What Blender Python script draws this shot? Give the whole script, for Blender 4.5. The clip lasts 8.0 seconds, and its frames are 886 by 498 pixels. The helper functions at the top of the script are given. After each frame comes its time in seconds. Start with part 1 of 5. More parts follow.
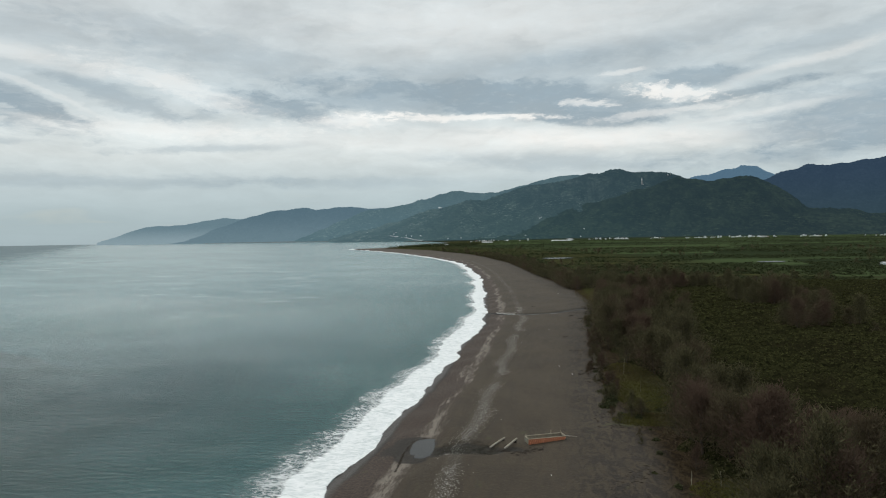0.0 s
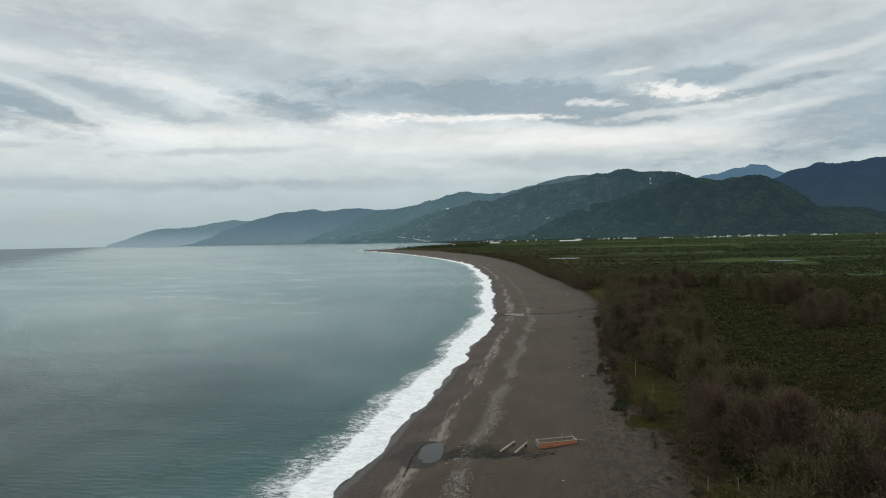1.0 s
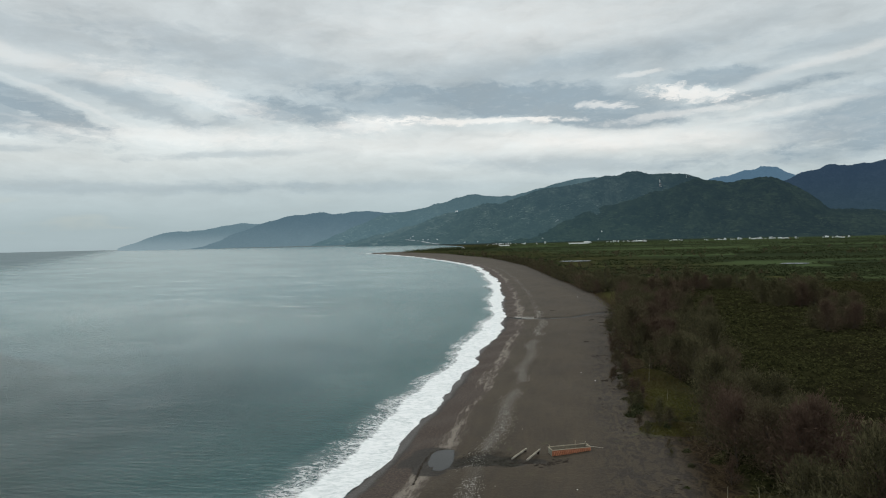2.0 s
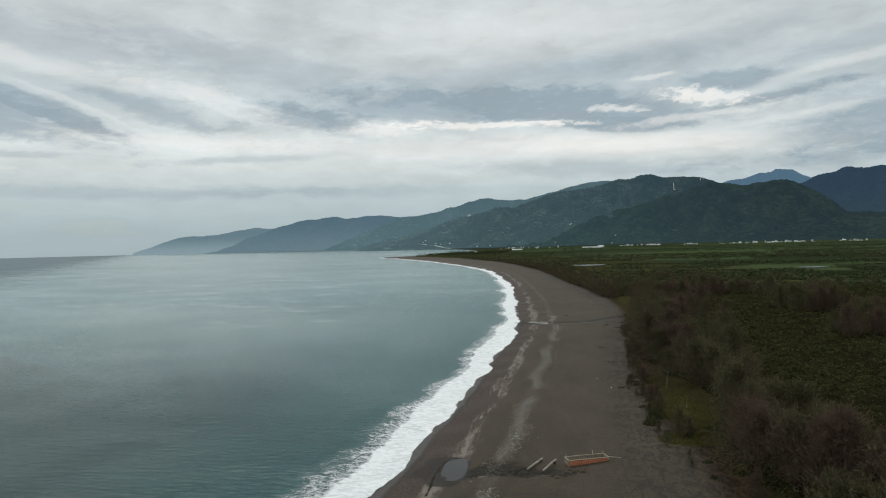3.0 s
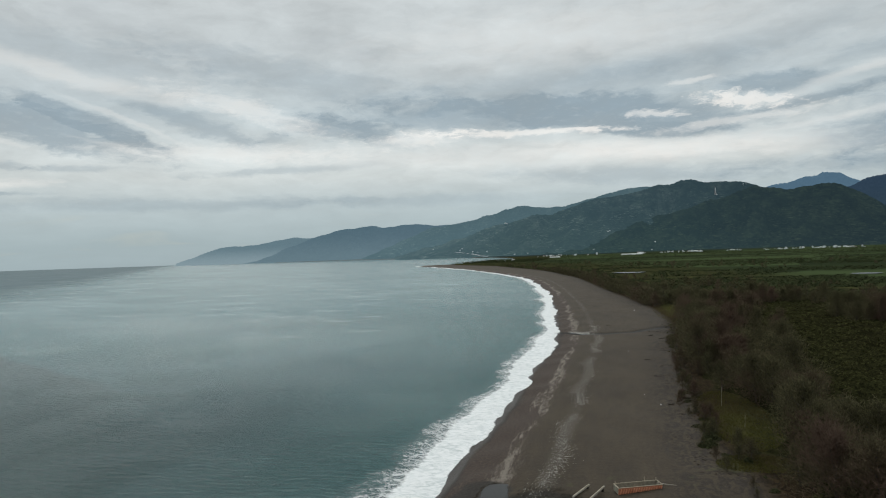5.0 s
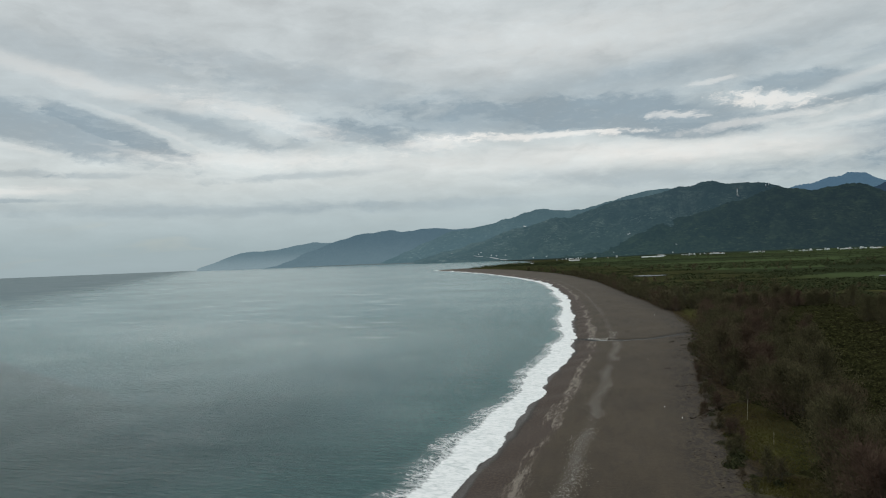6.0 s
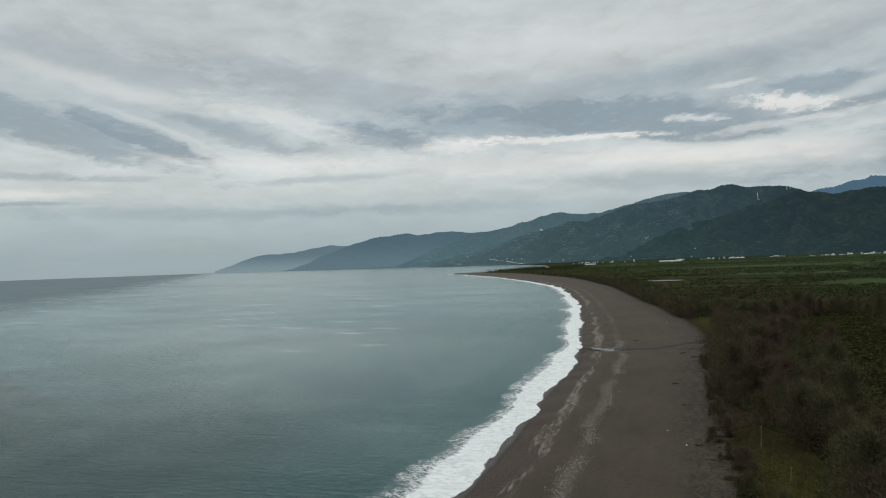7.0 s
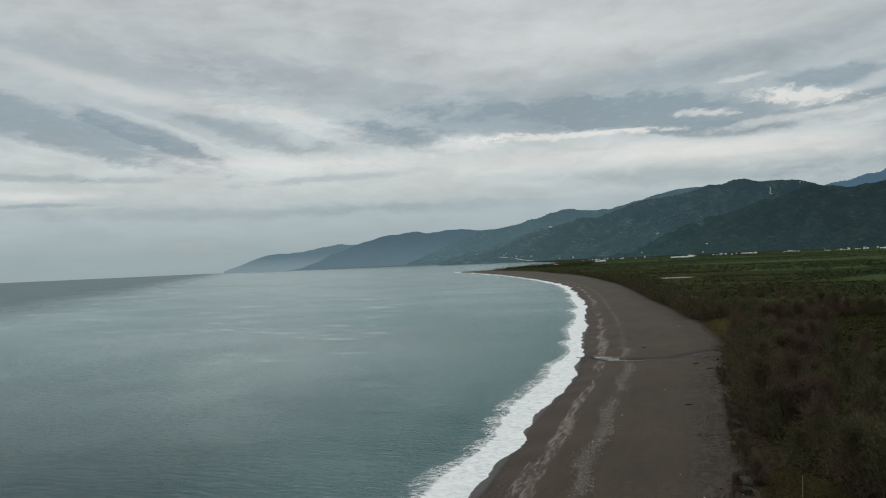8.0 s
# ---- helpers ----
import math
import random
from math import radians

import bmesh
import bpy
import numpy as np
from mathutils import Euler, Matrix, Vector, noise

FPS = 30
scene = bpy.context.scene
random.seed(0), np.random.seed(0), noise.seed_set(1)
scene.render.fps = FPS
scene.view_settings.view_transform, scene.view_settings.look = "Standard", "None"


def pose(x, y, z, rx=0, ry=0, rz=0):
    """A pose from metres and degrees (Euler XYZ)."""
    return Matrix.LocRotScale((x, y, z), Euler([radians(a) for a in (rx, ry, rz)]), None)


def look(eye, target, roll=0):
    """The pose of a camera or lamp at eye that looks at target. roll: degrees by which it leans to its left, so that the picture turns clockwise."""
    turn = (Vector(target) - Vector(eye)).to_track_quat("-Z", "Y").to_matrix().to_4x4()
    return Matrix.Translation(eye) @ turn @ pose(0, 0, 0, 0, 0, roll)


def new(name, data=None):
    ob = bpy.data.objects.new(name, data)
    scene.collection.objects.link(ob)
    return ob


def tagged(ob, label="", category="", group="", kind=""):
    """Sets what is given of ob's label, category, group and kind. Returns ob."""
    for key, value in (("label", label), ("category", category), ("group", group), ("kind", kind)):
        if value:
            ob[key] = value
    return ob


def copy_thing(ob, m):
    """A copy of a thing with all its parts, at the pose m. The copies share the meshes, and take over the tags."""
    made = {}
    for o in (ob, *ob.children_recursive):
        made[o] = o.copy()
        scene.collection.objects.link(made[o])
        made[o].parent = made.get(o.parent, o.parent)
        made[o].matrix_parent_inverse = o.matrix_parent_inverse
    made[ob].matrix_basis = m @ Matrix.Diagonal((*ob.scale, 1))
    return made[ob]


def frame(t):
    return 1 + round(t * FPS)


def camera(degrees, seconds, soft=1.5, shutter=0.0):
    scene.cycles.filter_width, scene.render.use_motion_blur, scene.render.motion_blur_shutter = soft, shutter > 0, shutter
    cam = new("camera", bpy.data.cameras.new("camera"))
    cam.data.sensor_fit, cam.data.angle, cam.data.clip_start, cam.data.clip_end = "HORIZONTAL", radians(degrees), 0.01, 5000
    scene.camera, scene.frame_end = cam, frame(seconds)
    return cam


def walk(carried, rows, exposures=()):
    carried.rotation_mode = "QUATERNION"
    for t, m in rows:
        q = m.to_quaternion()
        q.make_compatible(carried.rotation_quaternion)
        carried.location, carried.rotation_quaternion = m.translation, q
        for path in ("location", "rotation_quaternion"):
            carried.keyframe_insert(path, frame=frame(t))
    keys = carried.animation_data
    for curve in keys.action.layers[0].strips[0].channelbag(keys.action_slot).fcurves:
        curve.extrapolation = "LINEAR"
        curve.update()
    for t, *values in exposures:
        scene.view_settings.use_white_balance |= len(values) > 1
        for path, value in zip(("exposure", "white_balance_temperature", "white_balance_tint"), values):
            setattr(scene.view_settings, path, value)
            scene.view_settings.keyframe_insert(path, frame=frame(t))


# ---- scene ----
cam = camera(66.5, 8.0, soft=1.1)
PATH = [
    (0, (0.59, -4.284, 29.297), (0.308, -2.304, 29.254), -1.0),
    (0.5, (0.491, -3.479, 29.264), (0.198, -1.501, 29.222), -1.2),
    (1, (0.332, -2.605, 29.197), (0.027, -0.628, 29.157), -1.3),
    (2.5, (-0.301, -0.013, 29.151), (-0.648, 1.957, 29.126), -1.4),
    (3, (-0.478, 0.951, 29.193), (-0.845, 2.917, 29.175), -1.5),
    (3.5, (-0.823, 2.158, 29.166), (-1.212, 4.119, 29.155), -1.6),
    (4, (-1.114, 3.51, 29.234), (-1.53, 5.467, 29.23), -1.7),
    (4.5, (-1.43, 4.993, 29.219), (-1.875, 6.943, 29.222), -1.8),
    (6, (-0.764, 12.767, 29.367), (-1.291, 14.696, 29.39), -2.3),
    (6.5, (0.834, 18.525, 29.489), (0.28, 20.446, 29.519), -2.3),
    (7, (2.178, 25.951, 29.299), (1.603, 27.866, 29.334), -2.1),
    (7.5, (3.05, 35.726, 29.196), (2.46, 37.637, 29.225), -2.5),
    (8, (2.912, 48.261, 29.55), (2.308, 50.167, 29.58), -2.6),
]
walk(cam, [(t, look(eye, target, roll)) for t, eye, target, roll in PATH],
     exposures=[(0, 0.08), (2.5, 0.03), (4.5, -0.03), (6.5, -0.13), (8, -0.23)])

# ---- world and sun: an overcast morning over a bay ----
def nd(nt, kind, ins=None, **props):
    n = nt.nodes.new("ShaderNode" + kind)
    for k, v in props.items():
        setattr_plain(n, k, v)
    for k, v in (ins or {}).items():
        if isinstance(v, bpy.types.NodeSocket):
            nt.links.new(v, n.inputs[k])
        else:
            n.inputs[k].default_value = v
    return n


def setattr_plain(n, k, v):
    if k == "operation":
        n.operation = v
    elif k == "data_type":
        n.data_type = v
    elif k == "blend_type":
        n.blend_type = v
    elif k == "noise_dimensions":
        n.noise_dimensions = v
    elif k == "feature":
        n.feature = v
    elif k == "attribute_name":
        n.attribute_name = v
    elif k == "sky_type":
        n.sky_type = v
    elif k == "interpolation_type":
        n.interpolation_type = v


def mt(nt, op, a, b=0.0, c=None):
    ins = {0: a, 1: b}
    if c is not None:
        ins[2] = c
    return nd(nt, "Math", ins, operation=op).outputs[0]


def ramp(nt, fac, a, b, lo=0.0, hi=1.0, kind="SMOOTHSTEP"):
    """fac from a..b onto lo..hi, clamped and smooth."""
    return nd(nt, "MapRange", {0: fac, 1: a, 2: b, 3: lo, 4: hi}, interpolation_type=kind).outputs[0]


def mixc(nt, fac, a, b, blend="MIX"):
    n = nd(nt, "Mix", {0: fac}, data_type="RGBA", blend_type=blend)
    for i, v in ((6, a), (7, b)):
        if isinstance(v, bpy.types.NodeSocket):
            nt.links.new(v, n.inputs[i])
        else:
            n.inputs[i].default_value = (*v, 1)
    return n.outputs[2]


def noise_tex(nt, vec, scale, detail=4.0, rough=0.55, dist=0.0):
    ins = {"Scale": scale, "Detail": detail, "Roughness": rough, "Distortion": dist}
    if vec is not None:
        ins["Vector"] = vec
    return nd(nt, "TexNoise", ins).outputs[0]


def scaled(nt, vec, sx, sy, sz):
    return nd(nt, "VectorMath", {0: vec, 1: (sx, sy, sz)}, operation="MULTIPLY").outputs[0]


world = bpy.data.worlds.new("overcast_sky")
scene.world = world
world.use_nodes = True
wt = world.node_tree
wt.nodes.clear()

SUN_ELEV, SUN_AZ = 42.0, -32.0
sky = nd(wt, "TexSky", sky_type="NISHITA")
sky.sun_disc, sky.sun_elevation, sky.sun_rotation = False, radians(SUN_ELEV), radians(SUN_AZ)
direction = nd(wt, "TexCoord").outputs["Generated"]
sep = nd(wt, "SeparateXYZ", {0: direction})
dx, dy, dz = sep.outputs[0], sep.outputs[1], sep.outputs[2]
az = mt(wt, "MULTIPLY", mt(wt, "ARCTAN2", dx, dy), 57.29578)
el = mt(wt, "MULTIPLY", mt(wt, "ARCSINE", dz), 57.29578)
# broad tones of the cloud sheet seen in perspective, and finer angular noise that frays the banks
lift = mt(wt, "ADD", mt(wt, "MAXIMUM", dz, 0.0), 0.10)
sheet = nd(wt, "CombineXYZ", {0: mt(wt, "DIVIDE", dx, lift), 1: mt(wt, "DIVIDE", dy, lift), 2: 0.0}).outputs[0]
wisps = noise_tex(wt, scaled(wt, sheet, 0.8, 0.9, 1), 1.0, 6.0, 0.5, 0.6)
ang = nd(wt, "CombineXYZ", {0: az, 1: el, 2: 0.0}).outputs[0]
warp = nd(wt, "TexNoise", {"Vector": scaled(wt, ang, 0.10, 0.27, 0), "Scale": 1.0, "Detail": 9.0, "Roughness": 0.68}).outputs[1]
warp = scaled(wt, nd(wt, "VectorMath", {0: warp, 1: (0.5, 0.5, 0.5)}, operation="SUBTRACT").outputs[0], 5.0, 1.5, 0)
place = nd(wt, "VectorMath", {0: ang, 1: warp}, operation="ADD").outputs[0]
fray = noise_tex(wt, scaled(wt, place, 0.36, 1.05, 0), 1.0, 9.0, 0.66, 0.25)
fray = mt(wt, "SUBTRACT", fray, 0.5)
fringe = mt(wt, "SUBTRACT", noise_tex(wt, scaled(wt, place, 0.95, 2.6, 0), 1.0, 8.0, 0.66, 0.3), 0.5)
billow = noise_tex(wt, scaled(wt, place, 0.20, 0.55, 0), 1.0, 8.0, 0.62, 0.2)
wel = nd(wt, "SeparateXYZ", {0: place}).outputs[1]

base = nd(wt, "ValToRGB", {0: ramp(wt, wel, -2.0, 24.0, kind="LINEAR")})
ramp_el = base.color_ramp
for i, (e, c) in enumerate(((-2.0, (0.315, 0.400, 0.430)), (1.5, (0.350, 0.436, 0.464)), (4.2, (0.462, 0.540, 0.562)), (6.5, (0.600, 0.648, 0.645)),
                            (9.0, (0.600, 0.652, 0.655)), (11.5, (0.490, 0.560, 0.585)), (15.0, (0.520, 0.572, 0.587)), (24.0, (0.580, 0.618, 0.625)))):
    stop = ramp_el.elements[i] if i < 2 else ramp_el.elements.new((e + 2.0) / 26.0)
    stop.position, stop.color = (e + 2.0) / 26.0, (*c, 1)
# overcast skies grow brighter towards the zenith
zenith = ramp(wt, el, 30.0, 85.0, 1.0, 2.1)


def bank(total, edge, a, e, ha, he, tilt, amount, soft, frayed):
    """Adds a cloud bank or a bright gap to total: a frayed ellipse in degrees of azimuth and elevation."""
    at = nd(wt, "Mapping", {"Vector": place, "Location": (a, e, 0), "Rotation": (0, 0, radians(tilt)), "Scale": (ha, he, 1)})
    at.vector_type = "TEXTURE"
    flat = scaled(wt, at.outputs[0], 1, 1, 0)
    r = nd(wt, "VectorMath", {0: flat}, operation="LENGTH").outputs["Value"]
    r = mt(wt, "MULTIPLY_ADD", edge, frayed * 1.9, r)
    part_of = ramp(wt, r, 1.0 + soft, 1.0 - soft, 0.0, amount)
    return part_of if total is None else mt(wt, "ADD", total, part_of)


# banks: azimuth, elevation, half width, half height, tilt, amount, softness, fraying
WEST_BANKS = ((-46.8, 10.9, 9.5, 1.45, -14, 0.80, 0.35, 1.0), (-40.6, 10.5, 5.4, 0.75, -23, 0.80, 0.25, 0.5), (-33.2, 10.6, 4.8, 0.65, -17, 0.62, 0.50, 1.4),
              (-25.0, 14.5, 11.0, 1.3, -9, 0.42, 0.65, 1.2), (-44.0, 15.8, 10.0, 1.1, -6, 0.32, 0.70, 1.2), (-26.5, 7.2, 6.5, 0.32, 3, 0.42, 0.60, 1.6),
              (-48.5, 7.3, 4.0, 0.30, -2, 0.50, 0.50, 1.5), (-42.3, 7.1, 3.2, 0.26, 2, 0.40, 0.60, 1.5), (-48.0, 5.2, 3.2, 0.16, 1, 0.60, 0.50, 1.0))
MAIN_BANKS = ((-22.0, 10.6, 4.8, 0.85, -5, 0.80, 0.45, 1.1), (-18.0, 9.4, 2.8, 0.50, -8, 0.45, 0.60, 1.2), (-27.4, 9.8, 1.1, 0.40, 10, 0.45, 0.60, 1.4),
              (-9.5, 11.4, 11.5, 1.30, -1, 0.72, 0.50, 0.7), (1.5, 10.7, 9.5, 1.50, -6, 0.90, 0.45, 0.6), (4.4, 9.2, 5.4, 0.50, -4, 0.85, 0.45, 0.8),
              (-2.0, 13.3, 14.0, 1.2, 2, 0.45, 0.75, 0.8), (12.8, 12.0, 4.3, 0.65, -2, 0.85, 0.45, 0.7), (16.2, 10.5, 4.6, 0.36, 6, 0.80, 0.55, 0.9))
LOW_BANKS = ((23.5, 7.4, 6.5, 1.7, 3, 0.60, 0.65, 0.5), (24.5, 8.6, 7.5, 2.0, 2, 0.72, 0.70, 1.2), (21.5, 13.8, 6.0, 0.50, 12, 0.35, 0.60, 1.2), (-35.0, 4.5, 13.0, 0.45, 0, 0.42, 0.70, 1.2),
             (1.5, 5.9, 10.0, 0.70, -3, 0.48, 0.70, 1.1), (19.0, 5.6, 8.0, 0.70, 0, 0.50, 0.70, 1.1), (-17.0, 4.4, 9.0, 0.40, 0, 0.34, 0.70, 1.1),
             (10.0, 14.8, 9.0, 0.8, 6, 0.30, 0.70, 1.2))
GAPS = ((-29.5, 11.9, 5.6, 0.75, -14, 0.62, 0.70, 1.3), (-30.5, 8.6, 7.5, 0.60, 0, 0.50, 0.80, 1.4), (-15.5, 9.6, 3.4, 0.60, 3, 0.70, 0.70, 1.2),
        (-6.0, 9.75, 6.6, 0.26, -1.5, 1.0, 0.60, 1.6), (-1.2, 9.5, 0.9, 0.26, 0, 0.80, 0.50, 1.0), (10.9, 11.0, 3.0, 0.55, -5, 1.0, 0.45, 1.9),
        (4.2, 10.6, 1.9, 0.28, -3, 0.85, 0.60, 2.0), (6.8, 12.7, 1.8, 0.20, 5, 0.50, 0.60, 1.2), (10.0, 9.5, 5.5, 0.28, 4, 0.55, 0.60, 1.6))
GLOWS = ((-38.6, 11.0, 3.6, 0.20, -23, 0.32, 0.60, 0.6), (-3.0, 7.8, 19.0, 0.85, -1, 0.45, 0.80, 1.0), (5.5, 7.7, 8.0, 0.70, -2, 0.45, 0.80, 1.0), (20.0, 12.3, 5.5, 0.36, 12, 0.42, 0.70, 1.3),
         (-4.0, 17.2, 12.0, 1.8, 0, 0.35, 0.90, 1.0), (-42.0, 14.0, 8.5, 0.55, -12, 0.45, 0.70, 1.2), (-48.3, 5.9, 3.6, 0.35, 0, 0.65, 0.70, 1.2),
         (-47.4, 9.1, 2.4, 0.15, -14, 0.25, 0.60, 1.0), (-39.6, 8.9, 2.6, 0.16, -14, 0.22, 0.60, 1.2), (17.5, 9.0, 4.5, 0.25, 5, 0.35, 0.60, 1.4))
dark, light = None, None
for row in WEST_BANKS + MAIN_BANKS + LOW_BANKS:
    dark = bank(dark, fray, *row)
for row in GAPS:
    light = bank(light, fringe, *row)
for row in GLOWS:
    light = bank(light, fray, *row)
dark = mt(wt, "MULTIPLY", mt(wt, "MINIMUM", dark, 1.0), mt(wt, "MULTIPLY", ramp(wt, billow, 0.3, 0.6, 0.80, 1.0), ramp(wt, fringe, 0.0, 0.28, 1.0, 0.70)))
light = mt(wt, "MULTIPLY", mt(wt, "MINIMUM", light, 1.0), ramp(wt, billow, 0.65, 0.4, 0.6, 1.0))
cloud = mixc(wt, mt(wt, "MULTIPLY", dark, 0.95), base.outputs[0], (0.268, 0.342, 0.392))
cloud = mixc(wt, mt(wt, "MULTIPLY", light, 0.9), cloud, (0.87, 0.86, 0.825))
tone = ramp(wt, mt(wt, "ADD", mt(wt, "MULTIPLY", wisps, 0.45), mt(wt, "MULTIPLY", billow, 0.55)), 0.3, 0.7, 0.80, 1.19, "LINEAR")
tone = mt(wt, "ADD", 1.0, mt(wt, "MULTIPLY", mt(wt, "SUBTRACT", tone, 1.0), ramp(wt, el, 1.0, 8.0, 0.25, 1.0)))
strength = mt(wt, "MULTIPLY", mt(wt, "MULTIPLY", tone, zenith), 1.08)
clouds = nd(wt, "Background", {0: cloud, 1: strength})
clear = nd(wt, "Background", {0: sky.outputs[0], 1: 0.07})
cover = ramp(wt, wisps, 0.2, 0.45, 0.82, 0.97)
both = nd(wt, "MixShader", {0: cover, 1: clear.outputs[0], 2: clouds.outputs[0]})
wt.links.new(both.outputs[0], nd(wt, "OutputWorld").inputs[0])

sun_data = bpy.data.lights.new("sun", "SUN")
sun_data.energy, sun_data.angle, sun_data.color = 0.95, radians(22), (1.0, 0.95, 0.88)
sun = new("sun", sun_data)
sun.matrix_world = look((200 * math.sin(radians(SUN_AZ)), 200 * math.cos(radians(SUN_AZ)), 200 * math.tan(radians(SUN_ELEV))), (0, 0, 0))


# ---- materials ----
def material(name):
    m = bpy.data.materials.new(name)
    m.use_nodes = True
    m.node_tree.nodes.clear()
    return m, m.node_tree


def finish(nt, col, rough, bump=None, strength=0.4, distance=0.1, metal=0.0, spec=0.3, emit=None, alpha=None):
    ins = {"Base Color": col if isinstance(col, bpy.types.NodeSocket) else (*col, 1), "Roughness": rough, "Metallic": metal, "Specular IOR Level": spec}
    if bump is not None:
        ins["Normal"] = nd(nt, "Bump", {"Height": bump, "Strength": strength, "Distance": distance}).outputs[0]
    if emit is not None:
        ins["Emission Color"] = emit if isinstance(emit, bpy.types.NodeSocket) else (*emit, 1)
        ins["Emission Strength"] = 1.0
    if alpha is not None:
        ins["Alpha"] = alpha
    b = nd(nt, "BsdfPrincipled", ins)
    nt.links.new(b.outputs[0], nd(nt, "OutputMaterial").inputs[0])


def attr(nt, name):
    return nd(nt, "Attribute", attribute_name=name).outputs["Fac"]


def plain(name, a, b, scale=3.0, rough=0.7, metal=0.0, bump=0.3, spec=0.3):
    """A worn surface between two tones, with coarse stains and fine grain."""
    m, nt = material(name)
    pos = nd(nt, "TexCoord").outputs["Object"]
    big, small = noise_tex(nt, pos, scale, 5.0), noise_tex(nt, pos, scale * 9, 3.0)
    f = mt(nt, "ADD", mt(nt, "MULTIPLY", big, 0.65), mt(nt, "MULTIPLY", small, 0.35))
    finish(nt, mixc(nt, ramp(nt, f, 0.32, 0.68), a, b), rough, f, bump, 0.03, metal, spec)
    return m


def foliage(name, a, b, c, rough=0.7):
    """Leaves: three tones spread over the single leaves and the single plants, with patches over tens of metres."""
    m, nt = material(name)
    geo = nd(nt, "NewGeometry")
    r = nd(nt, "ObjectInfo").outputs["Random"]
    patch = noise_tex(nt, geo.outputs["Position"], 0.045, 4.0, 0.6)
    leaf = geo.outputs["Random Per Island"]
    col = mixc(nt, ramp(nt, leaf, 0.1, 0.9), a, b)
    col = mixc(nt, ramp(nt, mt(nt, "ADD", patch, mt(nt, "MULTIPLY", mt(nt, "SUBTRACT", r, 0.5), 0.3)), 0.47, 0.67), col, c)
    d = nd(nt, "BsdfDiffuse", {0: col})
    t = nd(nt, "BsdfTranslucent", {0: col})
    mix = nd(nt, "MixShader", {0: 0.25, 1: d.outputs[0], 2: t.outputs[0]})
    nt.links.new(mix.outputs[0], nd(nt, "OutputMaterial").inputs[0])
    return m


def ground_material():
    m, nt = material("shore_ground")
    pos = nd(nt, "NewGeometry").outputs["Position"]
    d, v = attr(nt, "inland"), attr(nt, "veg")
    flat = scaled(nt, pos, 1, 1, 0)
    along = scaled(nt, pos, 1, 0.22, 0)
    n_big, n_mid, n_fine = noise_tex(nt, flat, 0.03, 4.0), noise_tex(nt, along, 0.28, 5.0, 0.6), noise_tex(nt, flat, 3.0, 4.0, 0.7)
    ripple = noise_tex(nt, scaled(nt, pos, 0.5, 1.3, 0), 0.8, 5.0, 0.68, 1.6)
    sand = mixc(nt, ramp(nt, n_mid, 0.3, 0.7), (0.0304, 0.0222, 0.0130), (0.0444, 0.0326, 0.0192))
    sand = mixc(nt, ramp(nt, n_big, 0.4, 0.65), sand, (0.0470, 0.0352, 0.0208))
    sand = mixc(nt, ramp(nt, noise_tex(nt, along, 0.75, 7.0, 0.72, 0.8), 0.46, 0.62, 0, 0.5), sand, (0.0258, 0.0198, 0.0126))
    sand = mixc(nt, ramp(nt, n_fine, 0.48, 0.74, 0, 0.6), sand, (0.078, 0.0615, 0.0425))
    sand = mixc(nt, ramp(nt, ripple, 0.55, 0.75, 0, 0.45), sand, (0.029, 0.0232, 0.0172))
    wob = mt(nt, "MULTIPLY", mt(nt, "SUBTRACT", n_mid, 0.5), 7.0)
    dw = mt(nt, "ADD", d, wob)
    # wet shingle by the water, brownish
    shingle = mixc(nt, ramp(nt, n_fine, 0.35, 0.7), (0.022, 0.0155, 0.0115), (0.072, 0.050, 0.037))
    col = mixc(nt, ramp(nt, dw, 8.5, 5.0), sand, shingle)
    col = mixc(nt, ramp(nt, dw, 1.4, 0.0), col, (0.022, 0.019, 0.016))
    # pale patches of dry shingle on the first crest, a speckled band of pebbles on the second
    patch = mt(nt, "MULTIPLY", ramp(nt, mt(nt, "ABSOLUTE", mt(nt, "SUBTRACT", dw, 6.0)), 1.6, 0.6), ramp(nt, noise_tex(nt, scaled(nt, pos, 1, 0.16, 0), 0.16, 6.0, 0.72), 0.46, 0.52))
    patch = mt(nt, "MULTIPLY", patch, ramp(nt, noise_tex(nt, along, 1.1, 6.0, 0.75), 0.40, 0.56, 0.15, 1.0))
    col = mixc(nt, mt(nt, "MULTIPLY", patch, 0.95), col, mixc(nt, n_fine, (0.095, 0.080, 0.064), (0.235, 0.205, 0.170)))
    cell = nd(nt, "TexVoronoi", {"Vector": flat, "Scale": 10.0}, feature="F1")
    speck = ramp(nt, cell.outputs["Distance"], 0.36, 0.2)
    pick = ramp(nt, nd(nt, "SeparateXYZ", {0: cell.outputs["Color"]}).outputs[0], 0.25, 0.5)
    band = ramp(nt, mt(nt, "ABSOLUTE", mt(nt, "SUBTRACT", mt(nt, "ADD", d, mt(nt, "MULTIPLY", wob, 0.35)), 12.4)), 1.5, 0.3)
    band = mt(nt, "MULTIPLY", band, ramp(nt, noise_tex(nt, along, 0.11, 4.0, 0.6), 0.36, 0.55, 0.2, 1.0))
    col = mixc(nt, mt(nt, "MULTIPLY", band, 0.22), col, (0.090, 0.080, 0.067))
    col = mixc(nt, mt(nt, "MULTIPLY", mt(nt, "MULTIPLY", band, speck), pick), col, (0.22, 0.208, 0.190))
    # drift litter under the trees' edge, then turf and soil
    drift = noise_tex(nt, scaled(nt, pos, 1.0, 0.45, 0), 0.9, 7.0, 0.72, 1.2)
